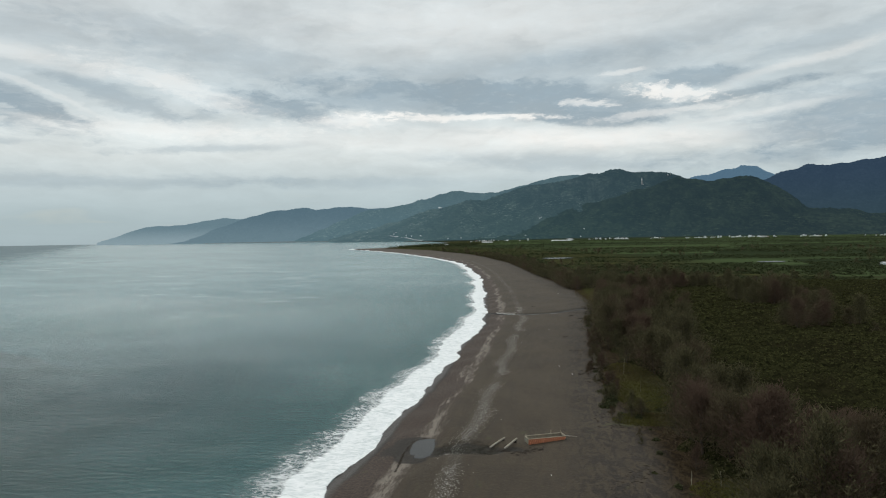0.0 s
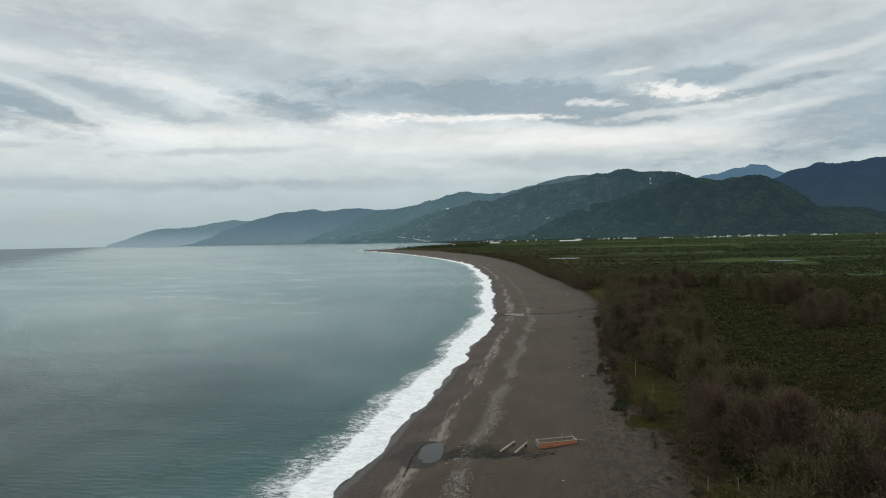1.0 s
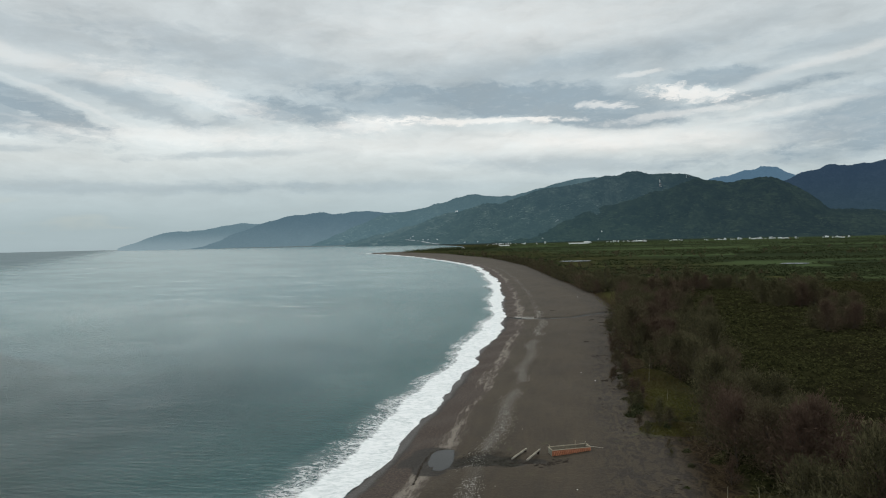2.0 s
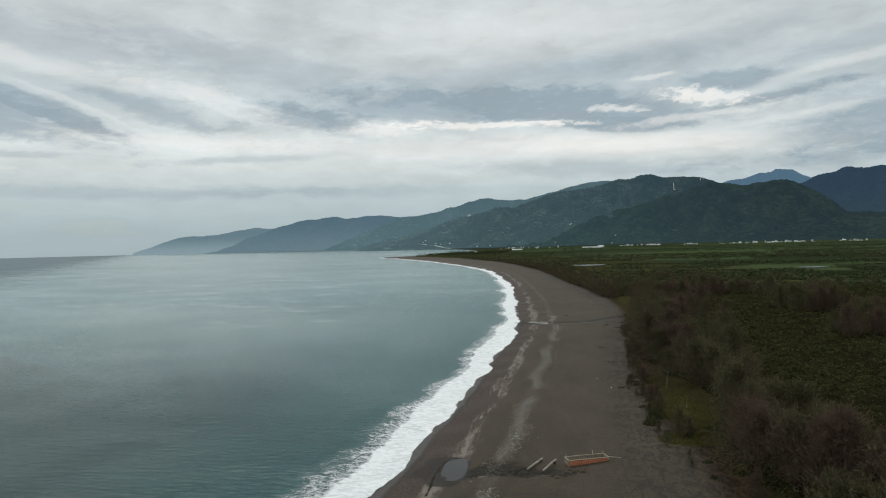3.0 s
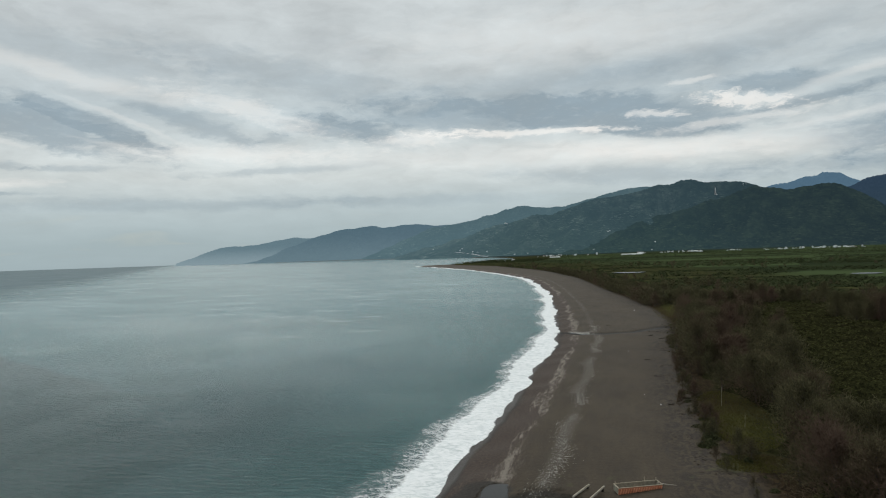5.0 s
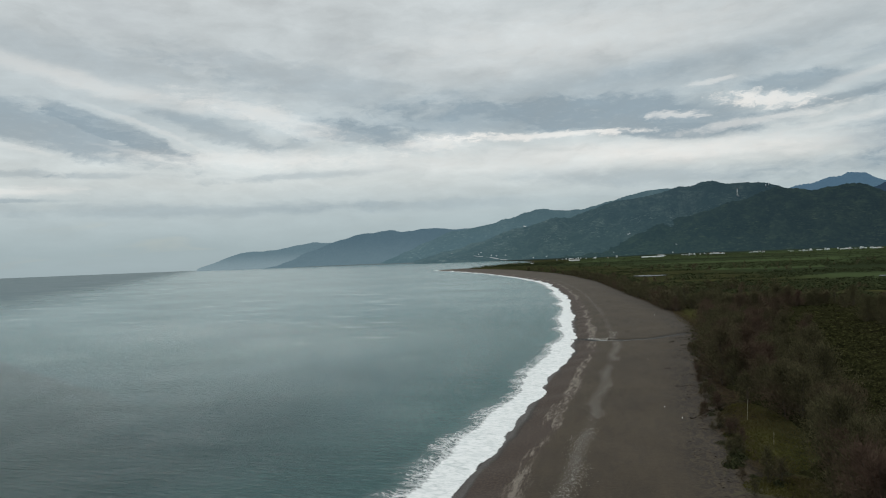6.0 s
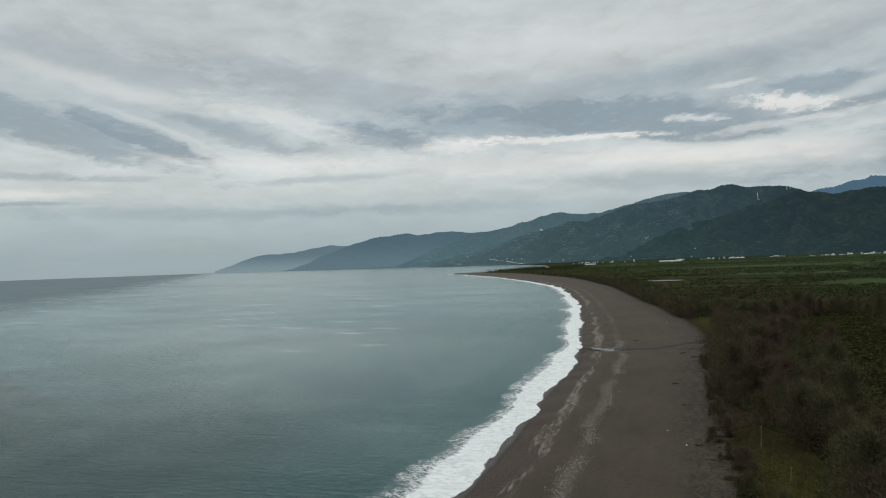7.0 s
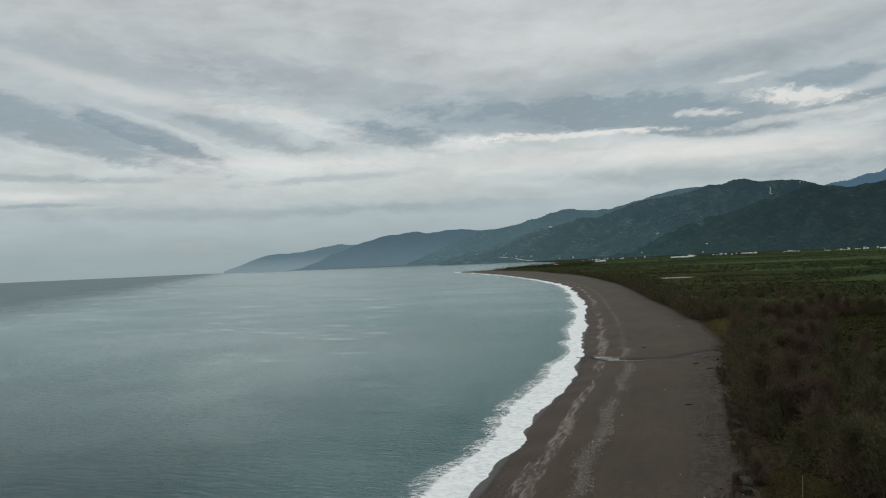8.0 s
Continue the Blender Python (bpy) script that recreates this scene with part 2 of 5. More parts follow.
    litter = mt(nt, "MULTIPLY", ramp(nt, mt(nt, "ADD", mt(nt, "ADD", v, mt(nt, "MULTIPLY", wob, 0.8)), ramp(nt, nd(nt, "SeparateXYZ", {0: pos}).outputs[1], 104.0, 82.0, 0.0, 3.0)), -11.0, -5.0), ramp(nt, drift, 0.48, 0.53))
    col = mixc(nt, mt(nt, "MULTIPLY", litter, 0.8), col, mixc(nt, ramp(nt, n_fine, 0.4, 0.7), (0.012, 0.0093, 0.0068), (0.027, 0.0205, 0.015)))
    turf = mixc(nt, ramp(nt, noise_tex(nt, flat, 0.5, 5.0), 0.35, 0.65), (0.023, 0.0245, 0.0115), (0.040, 0.041, 0.019))
    turf = mixc(nt, ramp(nt, noise_tex(nt, flat, 0.09, 3.0), 0.5, 0.62, 0, 0.8), turf, (0.057, 0.058, 0.022))
    # fields of the plain: long plots of different crops
    plots = nd(nt, "TexVoronoi", {"Vector": scaled(nt, pos, 0.35, 1.0, 0), "Scale": 0.013}, feature="F1")
    tone = nd(nt, "SeparateXYZ", {0: plots.outputs["Color"]})
    crop = mixc(nt, ramp(nt, tone.outputs[0], 0.2, 0.8), (0.023, 0.031, 0.016), (0.050, 0.070, 0.031))
    crop = mixc(nt, ramp(nt, tone.outputs[1], 0.88, 0.93, 0, 0.6), crop, (0.046, 0.054, 0.026))
    turf = mixc(nt, ramp(nt, v, 120.0, 190.0), turf, crop)
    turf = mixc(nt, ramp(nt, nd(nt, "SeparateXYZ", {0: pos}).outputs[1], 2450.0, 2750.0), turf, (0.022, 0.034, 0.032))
    # two bright lawns that reach on to the sand
    ragged = mt(nt, "MULTIPLY", mt(nt, "SUBTRACT", noise_tex(nt, flat, 0.22, 6.0, 0.68), 0.5), 14.0)
    col = mixc(nt, ramp(nt, mt(nt, "ADD", v, ragged), 2.5, 7.0), col, turf)
    lawn = attr(nt, "lawn")
    col = mixc(nt, ramp(nt, mt(nt, "ADD", lawn, mt(nt, "MULTIPLY", mt(nt, "SUBTRACT", noise_tex(nt, flat, 0.35, 6.0, 0.7), 0.5), 3.0)), 0.25, 0.85, 0, 0.75), col, mixc(nt, n_fine, (0.042, 0.043, 0.016), (0.070, 0.069, 0.024)))
    # wheel ruts and runnels along the beach
    rut = noise_tex(nt, scaled(nt, pos, 1.0, 0.05, 0), 1.3, 4.0, 0.6, 0.7)
    col = mixc(nt, mt(nt, "MULTIPLY", ramp(nt, rut, 0.60, 0.70, 0, 0.4), ramp(nt, d, 13.0, 18.0)), col, (0.026, 0.022, 0.018))
    # soaked ground round the outfall and the stream
    col = mixc(nt, ramp(nt, mt(nt, "ADD", attr(nt, "soaked"), mt(nt, "MULTIPLY", mt(nt, "SUBTRACT", n_mid, 0.5), 0.8)), 0.2, 0.6, 0, 0.9), col, mixc(nt, ramp(nt, n_fine, 0.4, 0.7), (0.014, 0.0125, 0.010), (0.030, 0.026, 0.021)))
    # haze over the far shore, put into the ground colour
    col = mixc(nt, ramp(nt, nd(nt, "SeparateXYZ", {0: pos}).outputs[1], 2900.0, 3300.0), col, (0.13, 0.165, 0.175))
    rough = ramp(nt, mt(nt, "ADD", d, mt(nt, "MULTIPLY", wob, 0.5)), -0.3, 0.9, 0.6, 0.92)
    h = mt(nt, "ADD", mt(nt, "MULTIPLY", n_fine, 0.5), mt(nt, "MULTIPLY", ripple, 0.8))
    finish(nt, col, rough, h, 0.6, 0.18, spec=ramp(nt, v, -3.0, 1.0, 0.33, 0.0))
    return m


def sea_material():
    m, nt = material("sea_water")
    pos = nd(nt, "NewGeometry").outputs["Position"]
    sep_p = nd(nt, "SeparateXYZ", {0: pos})
    px, py = sep_p.outputs[0], sep_p.outputs[1]
    d = attr(nt, "inland")
    slick = noise_tex(nt, scaled(nt, pos, 0.0045, 0.0085, 0), 1.0, 6.0, 0.62, 1.0)
    lines = noise_tex(nt, scaled(nt, pos, 0.010, 0.034, 0), 1.0, 5.0, 0.6, 1.6)
    # wind waves run in from the open sea; small ripples ride on them
    waves = noise_tex(nt, nd(nt, "Mapping", {"Vector": pos, "Rotation": (0, 0, radians(14)), "Scale": (0.10, 0.32, 0)}).outputs[0], 1.0, 4.0, 0.6, 0.8)
    chop = noise_tex(nt, nd(nt, "Mapping", {"Vector": pos, "Rotation": (0, 0, radians(10)), "Scale": (0.40, 1.20, 0)}).outputs[0], 1.0, 5.0, 0.66, 0.6)
    swell = noise_tex(nt, scaled(nt, pos, 0.030, 0.085, 0), 1.0, 3.0, 0.5)
    h = mt(nt, "ADD", mt(nt, "ADD", mt(nt, "MULTIPLY", chop, 1.0), mt(nt, "MULTIPLY", waves, 0.9)), mt(nt, "MULTIPLY", swell, 0.7))
    # wind-ruffled water of the open sea beyond the bay
    seaward = mt(nt, "ADD", mt(nt, "ADD", px, mt(nt, "MULTIPLY", py, 0.66)), mt(nt, "MULTIPLY", mt(nt, "SUBTRACT", slick, 0.5), 160.0))
    open_sea = ramp(nt, seaward, -110.0, -330.0)
    # a front of turbid water drifting into the bay
    front = mt(nt, "ADD", mt(nt, "ADD", py, mt(nt, "MULTIPLY", px, 0.56)), mt(nt, "MULTIPLY", mt(nt, "SUBTRACT", lines, 0.5), 14.0))
    side = mt(nt, "ADD", mt(nt, "ADD", px, mt(nt, "MULTIPLY", py, 0.74)), mt(nt, "MULTIPLY", mt(nt, "SUBTRACT", lines, 0.5), 30.0))
    turbid = mt(nt, "MULTIPLY", ramp(nt, front, 80.0, 76.5), ramp(nt, side, 6.0, -16.0))
    col = mixc(nt, ramp(nt, slick, 0.35, 0.65), (0.0014, 0.0235, 0.0250), (0.0034, 0.0345, 0.0355))
    col = mixc(nt, ramp(nt, mt(nt, "ADD", d, mt(nt, "MULTIPLY", mt(nt, "SUBTRACT", swell, 0.5), 16.0)), -60.0, -4.0, 0.0, 0.85), col, (0.040, 0.100, 0.098))
    # brighter towards the far bay: reflected sky light put into the water's colour
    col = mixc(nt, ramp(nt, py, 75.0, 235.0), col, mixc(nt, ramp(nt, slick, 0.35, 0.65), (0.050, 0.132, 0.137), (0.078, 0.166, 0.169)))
    col = mixc(nt, mt(nt, "MULTIPLY", turbid, 0.7), col, (0.032, 0.059, 0.054))
    # slack water, with pale streaks of gleam put into the colour
    calm = ramp(nt, mt(nt, "ADD", mt(nt, "MULTIPLY", slick, 0.6), mt(nt, "MULTIPLY", lines, 0.4)), 0.42, 0.60)
    gleam = mt(nt, "MULTIPLY", ramp(nt, noise_tex(nt, scaled(nt, pos, 0.016, 0.036, 0), 1.0, 7.0, 0.68, 1.4), 0.545, 0.62), ramp(nt, lines, 0.44, 0.54))
    gleam = mt(nt, "MULTIPLY", gleam, mt(nt, "MULTIPLY", ramp(nt, d, -45.0, -90.0), ramp(nt, py, 160.0, 330.0)))
    col = mixc(nt, mt(nt, "MULTIPLY", gleam, 0.6), col, (0.46, 0.53, 0.52))
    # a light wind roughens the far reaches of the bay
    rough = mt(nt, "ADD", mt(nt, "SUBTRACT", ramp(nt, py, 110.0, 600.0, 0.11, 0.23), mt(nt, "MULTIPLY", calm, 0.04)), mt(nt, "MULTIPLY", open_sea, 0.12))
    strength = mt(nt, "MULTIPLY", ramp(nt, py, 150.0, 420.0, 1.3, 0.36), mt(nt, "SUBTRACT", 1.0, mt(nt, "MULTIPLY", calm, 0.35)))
    # specular level rises with y and falls seaward to set the sky's reflection
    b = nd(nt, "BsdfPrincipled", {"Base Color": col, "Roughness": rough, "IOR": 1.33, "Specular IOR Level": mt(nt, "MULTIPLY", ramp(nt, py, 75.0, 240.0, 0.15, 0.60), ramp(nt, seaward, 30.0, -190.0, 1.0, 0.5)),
                                  "Normal": nd(nt, "Bump", {"Height": h, "Strength": strength, "Distance": 0.5}).outputs[0]})
    # flat slate tone stands in for the dull sky reflection on ruffled water
    ruffled = nd(nt, "BsdfDiffuse", {0: (0.120, 0.148, 0.166, 1)})
    mix = nd(nt, "MixShader", {0: mt(nt, "MULTIPLY", open_sea, 0.62), 1: b.outputs[0], 2: ruffled.outputs[0]})
    nt.links.new(mix.outputs[0], nd(nt, "OutputMaterial").inputs[0])
    return m


def foam_material():
    m, nt = material("sea_foam")
    pos = nd(nt, "NewGeometry").outputs["Position"]
    w = attr(nt, "across")
    bent = nd(nt, "VectorMath", {0: scaled(nt, pos, 0.6, 1.0, 0), 1: scaled(nt, nd(nt, "TexNoise", {"Vector": pos, "Scale": 0.7, "Detail": 6.0, "Roughness": 0.65}).outputs[1], 2.2, 2.2, 0)}, operation="ADD").outputs[0]
    lace = nd(nt, "TexVoronoi", {"Vector": bent, "Scale": 1.05}, feature="DISTANCE_TO_EDGE").outputs["Distance"]
    lace_s = nd(nt, "TexVoronoi", {"Vector": bent, "Scale": 2.6}, feature="DISTANCE_TO_EDGE").outputs["Distance"]
    streak = noise_tex(nt, scaled(nt, pos, 0.42, 0.80, 0), 1.0, 8.0, 0.68, 1.6)
    clump = noise_tex(nt, pos, 0.10, 4.0)
    body = mt(nt, "ADD", mt(nt, "ADD", w, mt(nt, "MULTIPLY", mt(nt, "SUBTRACT", streak, 0.5), 0.75)), mt(nt, "MULTIPLY", mt(nt, "SUBTRACT", clump, 0.5), 0.7))
    solid = ramp(nt, mt(nt, "ADD", body, ramp(nt, w, 0.28, 0.52, 0.0, 0.40)), 0.41, 0.72)
    laced = mt(nt, "MULTIPLY", mt(nt, "MAXIMUM", ramp(nt, lace, 0.17, 0.04), ramp(nt, lace_s, 0.16, 0.05, 0, 0.7)), ramp(nt, body, 0.0, 0.42))
    edge = ramp(nt, w, 0.0, 0.08)
    tongue = ramp(nt, mt(nt, "ADD", w, mt(nt, "MULTIPLY", mt(nt, "SUBTRACT", streak, 0.5), 0.1)), 1.0, 0.975, 0.2, 1.0)
    alpha = mt(nt, "MULTIPLY", mt(nt, "MULTIPLY", mt(nt, "MAXIMUM", solid, mt(nt, "MULTIPLY", laced, 0.75)), edge), tongue)
    col = mixc(nt, ramp(nt, streak, 0.25, 0.62), (0.46, 0.51, 0.51), (0.79, 0.805, 0.805))
    finish(nt, col, 0.8, mt(nt, "ADD", streak, mt(nt, "MULTIPLY", lace_s, 0.5)), 0.6, 0.25, spec=0.2, alpha=alpha)
    return m


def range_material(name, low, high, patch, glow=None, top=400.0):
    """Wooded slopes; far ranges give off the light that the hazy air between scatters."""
    m, nt = material(name)
    pos = nd(nt, "NewGeometry").outputs["Position"]
    broad = noise_tex(nt, scaled(nt, pos, 1, 0.5, 1.0), 0.0048, 5.0, 0.6, 0.6)
    woods, fine_n = noise_tex(nt, scaled(nt, pos, 1, 0.6, 1.6), 0.014, 7.0, 0.68), noise_tex(nt, scaled(nt, pos, 1, 0.5, 1.4), 0.075, 5.0, 0.7)
    col = mixc(nt, ramp(nt, mt(nt, "ADD", mt(nt, "MULTIPLY", woods, 0.6), mt(nt, "MULTIPLY", fine_n, 0.4)), 0.44, 0.58), low, high)
    col = mixc(nt, ramp(nt, broad, 0.48, 0.62, 0, 0.5), col, mixc(nt, mt(nt, "MULTIPLY", fine_n, 0.7), high, patch))
    height = nd(nt, "SeparateXYZ", {0: pos}).outputs[2]
    # crowns of single stands, with shade between them and in gullies as colour
    stand = nd(nt, "TexVoronoi", {"Vector": scaled(nt, pos, 1, 0.45, 1.3), "Scale": 0.055}, feature="F1")
    col = mixc(nt, ramp(nt, stand.outputs["Distance"], 0.35, 0.75, 0.0, 0.55), col, low)
    gully = noise_tex(nt, scaled(nt, pos, 1, 0.4, 0.35), 0.010, 6.0, 0.66, 0.8)
    col = mixc(nt, ramp(nt, gully, 0.50, 0.40, 0.0, 0.7), col, low)
    # terraces, tracks and bare banks in thin level streaks, most on the lower slopes
    bare = noise_tex(nt, scaled(nt, pos, 0.9, 0.4, 5.5), 0.045, 7.0, 0.74, 0.6)
    farmed = mt(nt, "MULTIPLY", ramp(nt, noise_tex(nt, scaled(nt, pos, 1, 0.6, 1), 0.0075, 4.0), 0.42, 0.56, 0.12, 1.0), ramp(nt, height, 90.0, 330.0, 1.0, 0.35))
    col = mixc(nt, mt(nt, "MULTIPLY", ramp(nt, bare, 0.55, 0.62), farmed), col, patch)
    # haze put into the emission of each range: by height, then by x
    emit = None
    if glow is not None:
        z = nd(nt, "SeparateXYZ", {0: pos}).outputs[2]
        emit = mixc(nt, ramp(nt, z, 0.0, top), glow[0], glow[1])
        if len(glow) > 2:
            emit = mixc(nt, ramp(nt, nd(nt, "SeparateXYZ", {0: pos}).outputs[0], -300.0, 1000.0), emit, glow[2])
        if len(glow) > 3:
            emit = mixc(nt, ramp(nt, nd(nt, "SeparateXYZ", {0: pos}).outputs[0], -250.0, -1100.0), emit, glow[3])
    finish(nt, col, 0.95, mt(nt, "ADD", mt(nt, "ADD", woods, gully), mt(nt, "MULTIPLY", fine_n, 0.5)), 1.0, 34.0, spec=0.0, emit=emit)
    return m


GROUND, SEA, FOAM = ground_material(), sea_material(), foam_material()
NEEDLES = foliage("casuarina_needles", (0.056, 0.053, 0.031), (0.120, 0.109, 0.060), (0.102, 0.070, 0.053))
VINE = foliage("vine_leaves", (0.035, 0.0355, 0.0152), (0.058, 0.0590, 0.0236), (0.054, 0.0455, 0.0240))
SHRUB = foliage("shrub_leaves", (0.036, 0.041, 0.020), (0.066, 0.070, 0.036), (0.056, 0.054, 0.034))
WOODS = foliage("woodland_leaves", (0.029, 0.0365, 0.0185), (0.058, 0.070, 0.033), (0.067, 0.086, 0.037))
GRASS = foliage("grass_blades", (0.070, 0.070, 0.021), (0.118, 0.112, 0.035), (0.088, 0.074, 0.032))
BARK = plain("bark", (0.045, 0.037, 0.030), (0.09, 0.077, 0.065), 4.0, 0.95)


def shaded_vine_bed_material():
    m, nt = material("shaded_vine_bed")
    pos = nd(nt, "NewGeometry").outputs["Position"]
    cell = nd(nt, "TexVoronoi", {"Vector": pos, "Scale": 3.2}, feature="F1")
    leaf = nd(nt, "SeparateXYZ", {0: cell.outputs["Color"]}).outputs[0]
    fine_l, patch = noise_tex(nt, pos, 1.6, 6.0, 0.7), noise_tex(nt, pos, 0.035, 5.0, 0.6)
    # much darker than the leaves: shade of the gaps put into the colour
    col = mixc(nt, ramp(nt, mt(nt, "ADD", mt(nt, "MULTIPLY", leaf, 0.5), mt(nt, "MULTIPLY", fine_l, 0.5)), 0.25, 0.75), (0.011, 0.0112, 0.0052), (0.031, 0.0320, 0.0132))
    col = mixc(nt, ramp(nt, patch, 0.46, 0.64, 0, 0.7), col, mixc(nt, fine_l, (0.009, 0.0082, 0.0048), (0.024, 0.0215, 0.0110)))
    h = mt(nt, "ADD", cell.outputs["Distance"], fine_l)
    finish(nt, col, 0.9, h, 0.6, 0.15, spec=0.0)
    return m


SHADED_VINE_BED = shaded_vine_bed_material()


# ---- the lie of the land ----
TABLE_Y = np.arange(-900.0, 5700.0, 2.0)


def curve(knots, window):
    """A smooth line x(y) through knots (y, x)."""
    ys, xs = zip(*knots)
    raw = np.interp(TABLE_Y, ys, xs)
    k = np.hanning(window)
    pad = np.pad(raw, window // 2, mode="edge")
    return np.convolve(pad, k / k.sum(), "valid")[:len(TABLE_Y)]


SHORE = curve([(-900, -60), (0, -25), (70, -23), (110, -20.5), (180, -18.6), (212, -17.2), (245, -19.5), (330, -26), (450, -40), (570, -58), (680, -80), (820, -125),
               (1050, -215), (1330, -350), (1415, -405), (1480, -345), (1700, -300), (2300, -310), (2800, -460), (3150, -690), (3320, -900), (3420, -1150),
               (3600, -1700), (3900, -2300), (4050, -2420), (4700, -2450)], 15)
EDGE = curve([(-900, 0), (0, 13), (66, 14.6), (78, 15.6), (92, 15.4), (104, 12.4), (128, 13.5), (155, 14.2), (183, 15.4), (225, 17.6), (266, 19.6), (313, 16.8), (358, 10.9), (415, 2.3),
              (622, -27), (782, -61), (900, -93), (1165, -190), (1390, -320), (1480, -342), (1700, -298), (2300, -308), (2800, -458), (3150, -688), (3320, -898), (3420, -1148),
              (3600, -1698), (3900, -2298), (4050, -2418), (4700, -2448)], 11)


def shore_x(y):
    return np.interp(y, TABLE_Y, SHORE)


def edge_x(y):
    return np.interp(y, TABLE_Y, EDGE)


OUTFALL = [(-17.0, 83.0, 2.6), (-16.4, 86.2, 2.2), (-16.0, 79.5, 1.5), (-13.5, 82.2, 1.6), (-9.5, 82.8, 1.9), (-6.0, 82.0, 1.3), (-3.0, 82.6, 0.9)]
STREAM = [(-21.0, 243.0), (-15.0, 238.0), (-10.0, 231.0), (-3.0, 229.6), (5.0, 231.8), (10.0, 236.0), (15.0, 242.0), (19.0, 241.0), (27.0, 246.0)]


def near_line(x, y, line):
    best = np.full(np.shape(x), 1e9)
    for (ax, ay), (bx, by) in zip(line, line[1:]):
        lx, ly = bx - ax, by - ay
        t = np.clip(((x - ax) * lx + (y - ay) * ly) / (lx * lx + ly * ly), 0, 1)
        best = np.minimum(best, np.hypot(x - ax - t * lx, y - ay - t * ly))
    return best


def soaked(x, y):
    s = np.clip(1.4 - near_line(x, y, STREAM) / 2.1, 0, 1)
    for cx, cy, r in OUTFALL:
        s = np.maximum(s, np.clip(1.6 - np.hypot((x - cx) / 1.2, y - cy) / r, 0, 1))
    return s


def land(x, y):
    """Height of the ground."""
    x, y = np.asarray(x, float), np.asarray(y, float)
    d = x - shore_x(y)
    z = np.interp(d, (-400, -40, -12, 0, 4, 8, 13, 16, 35, 120, 600, 3000), (-6, -3, -0.9, 0.12, 0.75, 1.25, 1.5, 1.5, 1.9, 2.3, 3.2, 6.0))
    z = z + np.where(d > 2, 0.10 * np.sin(x * 0.37 + 1.3 * np.sin(y * 0.11)) * np.sin(y * 0.23 + x * 0.1), 0) * np.clip((d - 2) / 6, 0, 1)
    z = z - 0.14 * np.sin(y * 0.42 + 0.9 * np.sin(y * 0.13)) * np.clip(1 - np.abs(d - 3) / 5, 0, 1)
    z = z - 0.35 * np.clip(soaked(x, y) * 1.4, 0, 1) * np.clip(d / 4, 0, 1)
    basin = np.clip(2.2 - np.hypot((x + 16.2) / 2.2, (y - 83.2) / 5.2), 0, 1)
    z = z + (0.82 - z) * basin
    return z + np.clip((y - 2450) / 900, 0, 1) ** 1.5 * 22 * np.clip(d / 250, 0, 1) * np.clip((x + 150) / 300, 0, 1)


def mesh_object(name, verts, faces, mat, parent=None, smooth=True):
    """verts (n, 3) and faces (m, 3 or 4) as arrays."""
    verts, faces = np.asarray(verts, np.float32), np.asarray(faces, np.int32)
    me = bpy.data.meshes.new(name)
    k = faces.shape[1]
    me.vertices.add(len(verts))
    me.vertices.foreach_set("co", verts.ravel())
    me.loops.add(faces.size)
    me.loops.foreach_set("vertex_index", faces.ravel())
    me.polygons.add(len(faces))
    me.polygons.foreach_set("loop_start", np.arange(0, faces.size, k, dtype=np.int32))
    me.polygons.foreach_set("use_smooth", np.full(len(faces), smooth))
    me.update(calc_edges=True)
    me.materials.append(mat)
    ob = new(name, me)
    if parent is not None:
        ob.parent = parent
    return ob


def grid_faces(nu, nv):
    i = (np.arange(nu - 1)[:, None] * nv + np.arange(nv - 1)[None, :]).ravel()
    return np.stack([i, i + nv, i + nv + 1, i + 1], 1)


def float_attribute(ob, name, values):
    ob.data.attributes.new(name, "FLOAT", "POINT").data.foreach_set("value", np.asarray(values, np.float32).ravel())


def spread(start, step, grow, end):
    out = [start]
    while abs(out[-1]) < abs(end):
        out.append(out[-1] + math.copysign(step, end))
        step *= grow
    return out[1:]


D_LINE = np.array(spread(-14.0, 0.9, 1.16, -6000)[::-1] + list(np.arange(-14.0, 48.0, 0.62)) + spread(48.0, 1.0, 1.06, 6500))
Y_LINE = np.array(spread(52.0, 1.2, 1.14, -850)[::-1] + list(np.arange(52.0, 262.0, 0.75)) + spread(262.0, 0.9, 1.02, 5400))


def build_ground():
    yy, dd = np.meshgrid(Y_LINE, D_LINE, indexing="ij")
    xx = shore_x(yy) + dd
    zz = land(xx, yy)
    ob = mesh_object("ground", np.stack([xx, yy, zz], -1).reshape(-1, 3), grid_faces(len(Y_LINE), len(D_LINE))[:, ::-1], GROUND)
    float_attribute(ob, "inland", dd)
    float_attribute(ob, "veg", xx - edge_x(yy))
    float_attribute(ob, "soaked", soaked(xx, yy))
    lawn = np.zeros_like(xx)
    for cx, cy, rx, ry in ((13.0, 95.0, 3.6, 3.2), (24.5, 302.0, 6.5, 30.0), (22.0, 69.5, 6.0, 3.4), (16.5, 118.0, 3.6, 15.0), (104.0, 300.0, 20.0, 5.0)):
        lawn = np.maximum(lawn, 1.2 - np.hypot((xx - cx) / rx, (yy - cy) / ry))
    float_attribute(ob, "lawn", np.clip(lawn, 0, 1))
    return tagged(ob, "dark grey sand beach running into scrub and green fields", "ground", kind="structure")


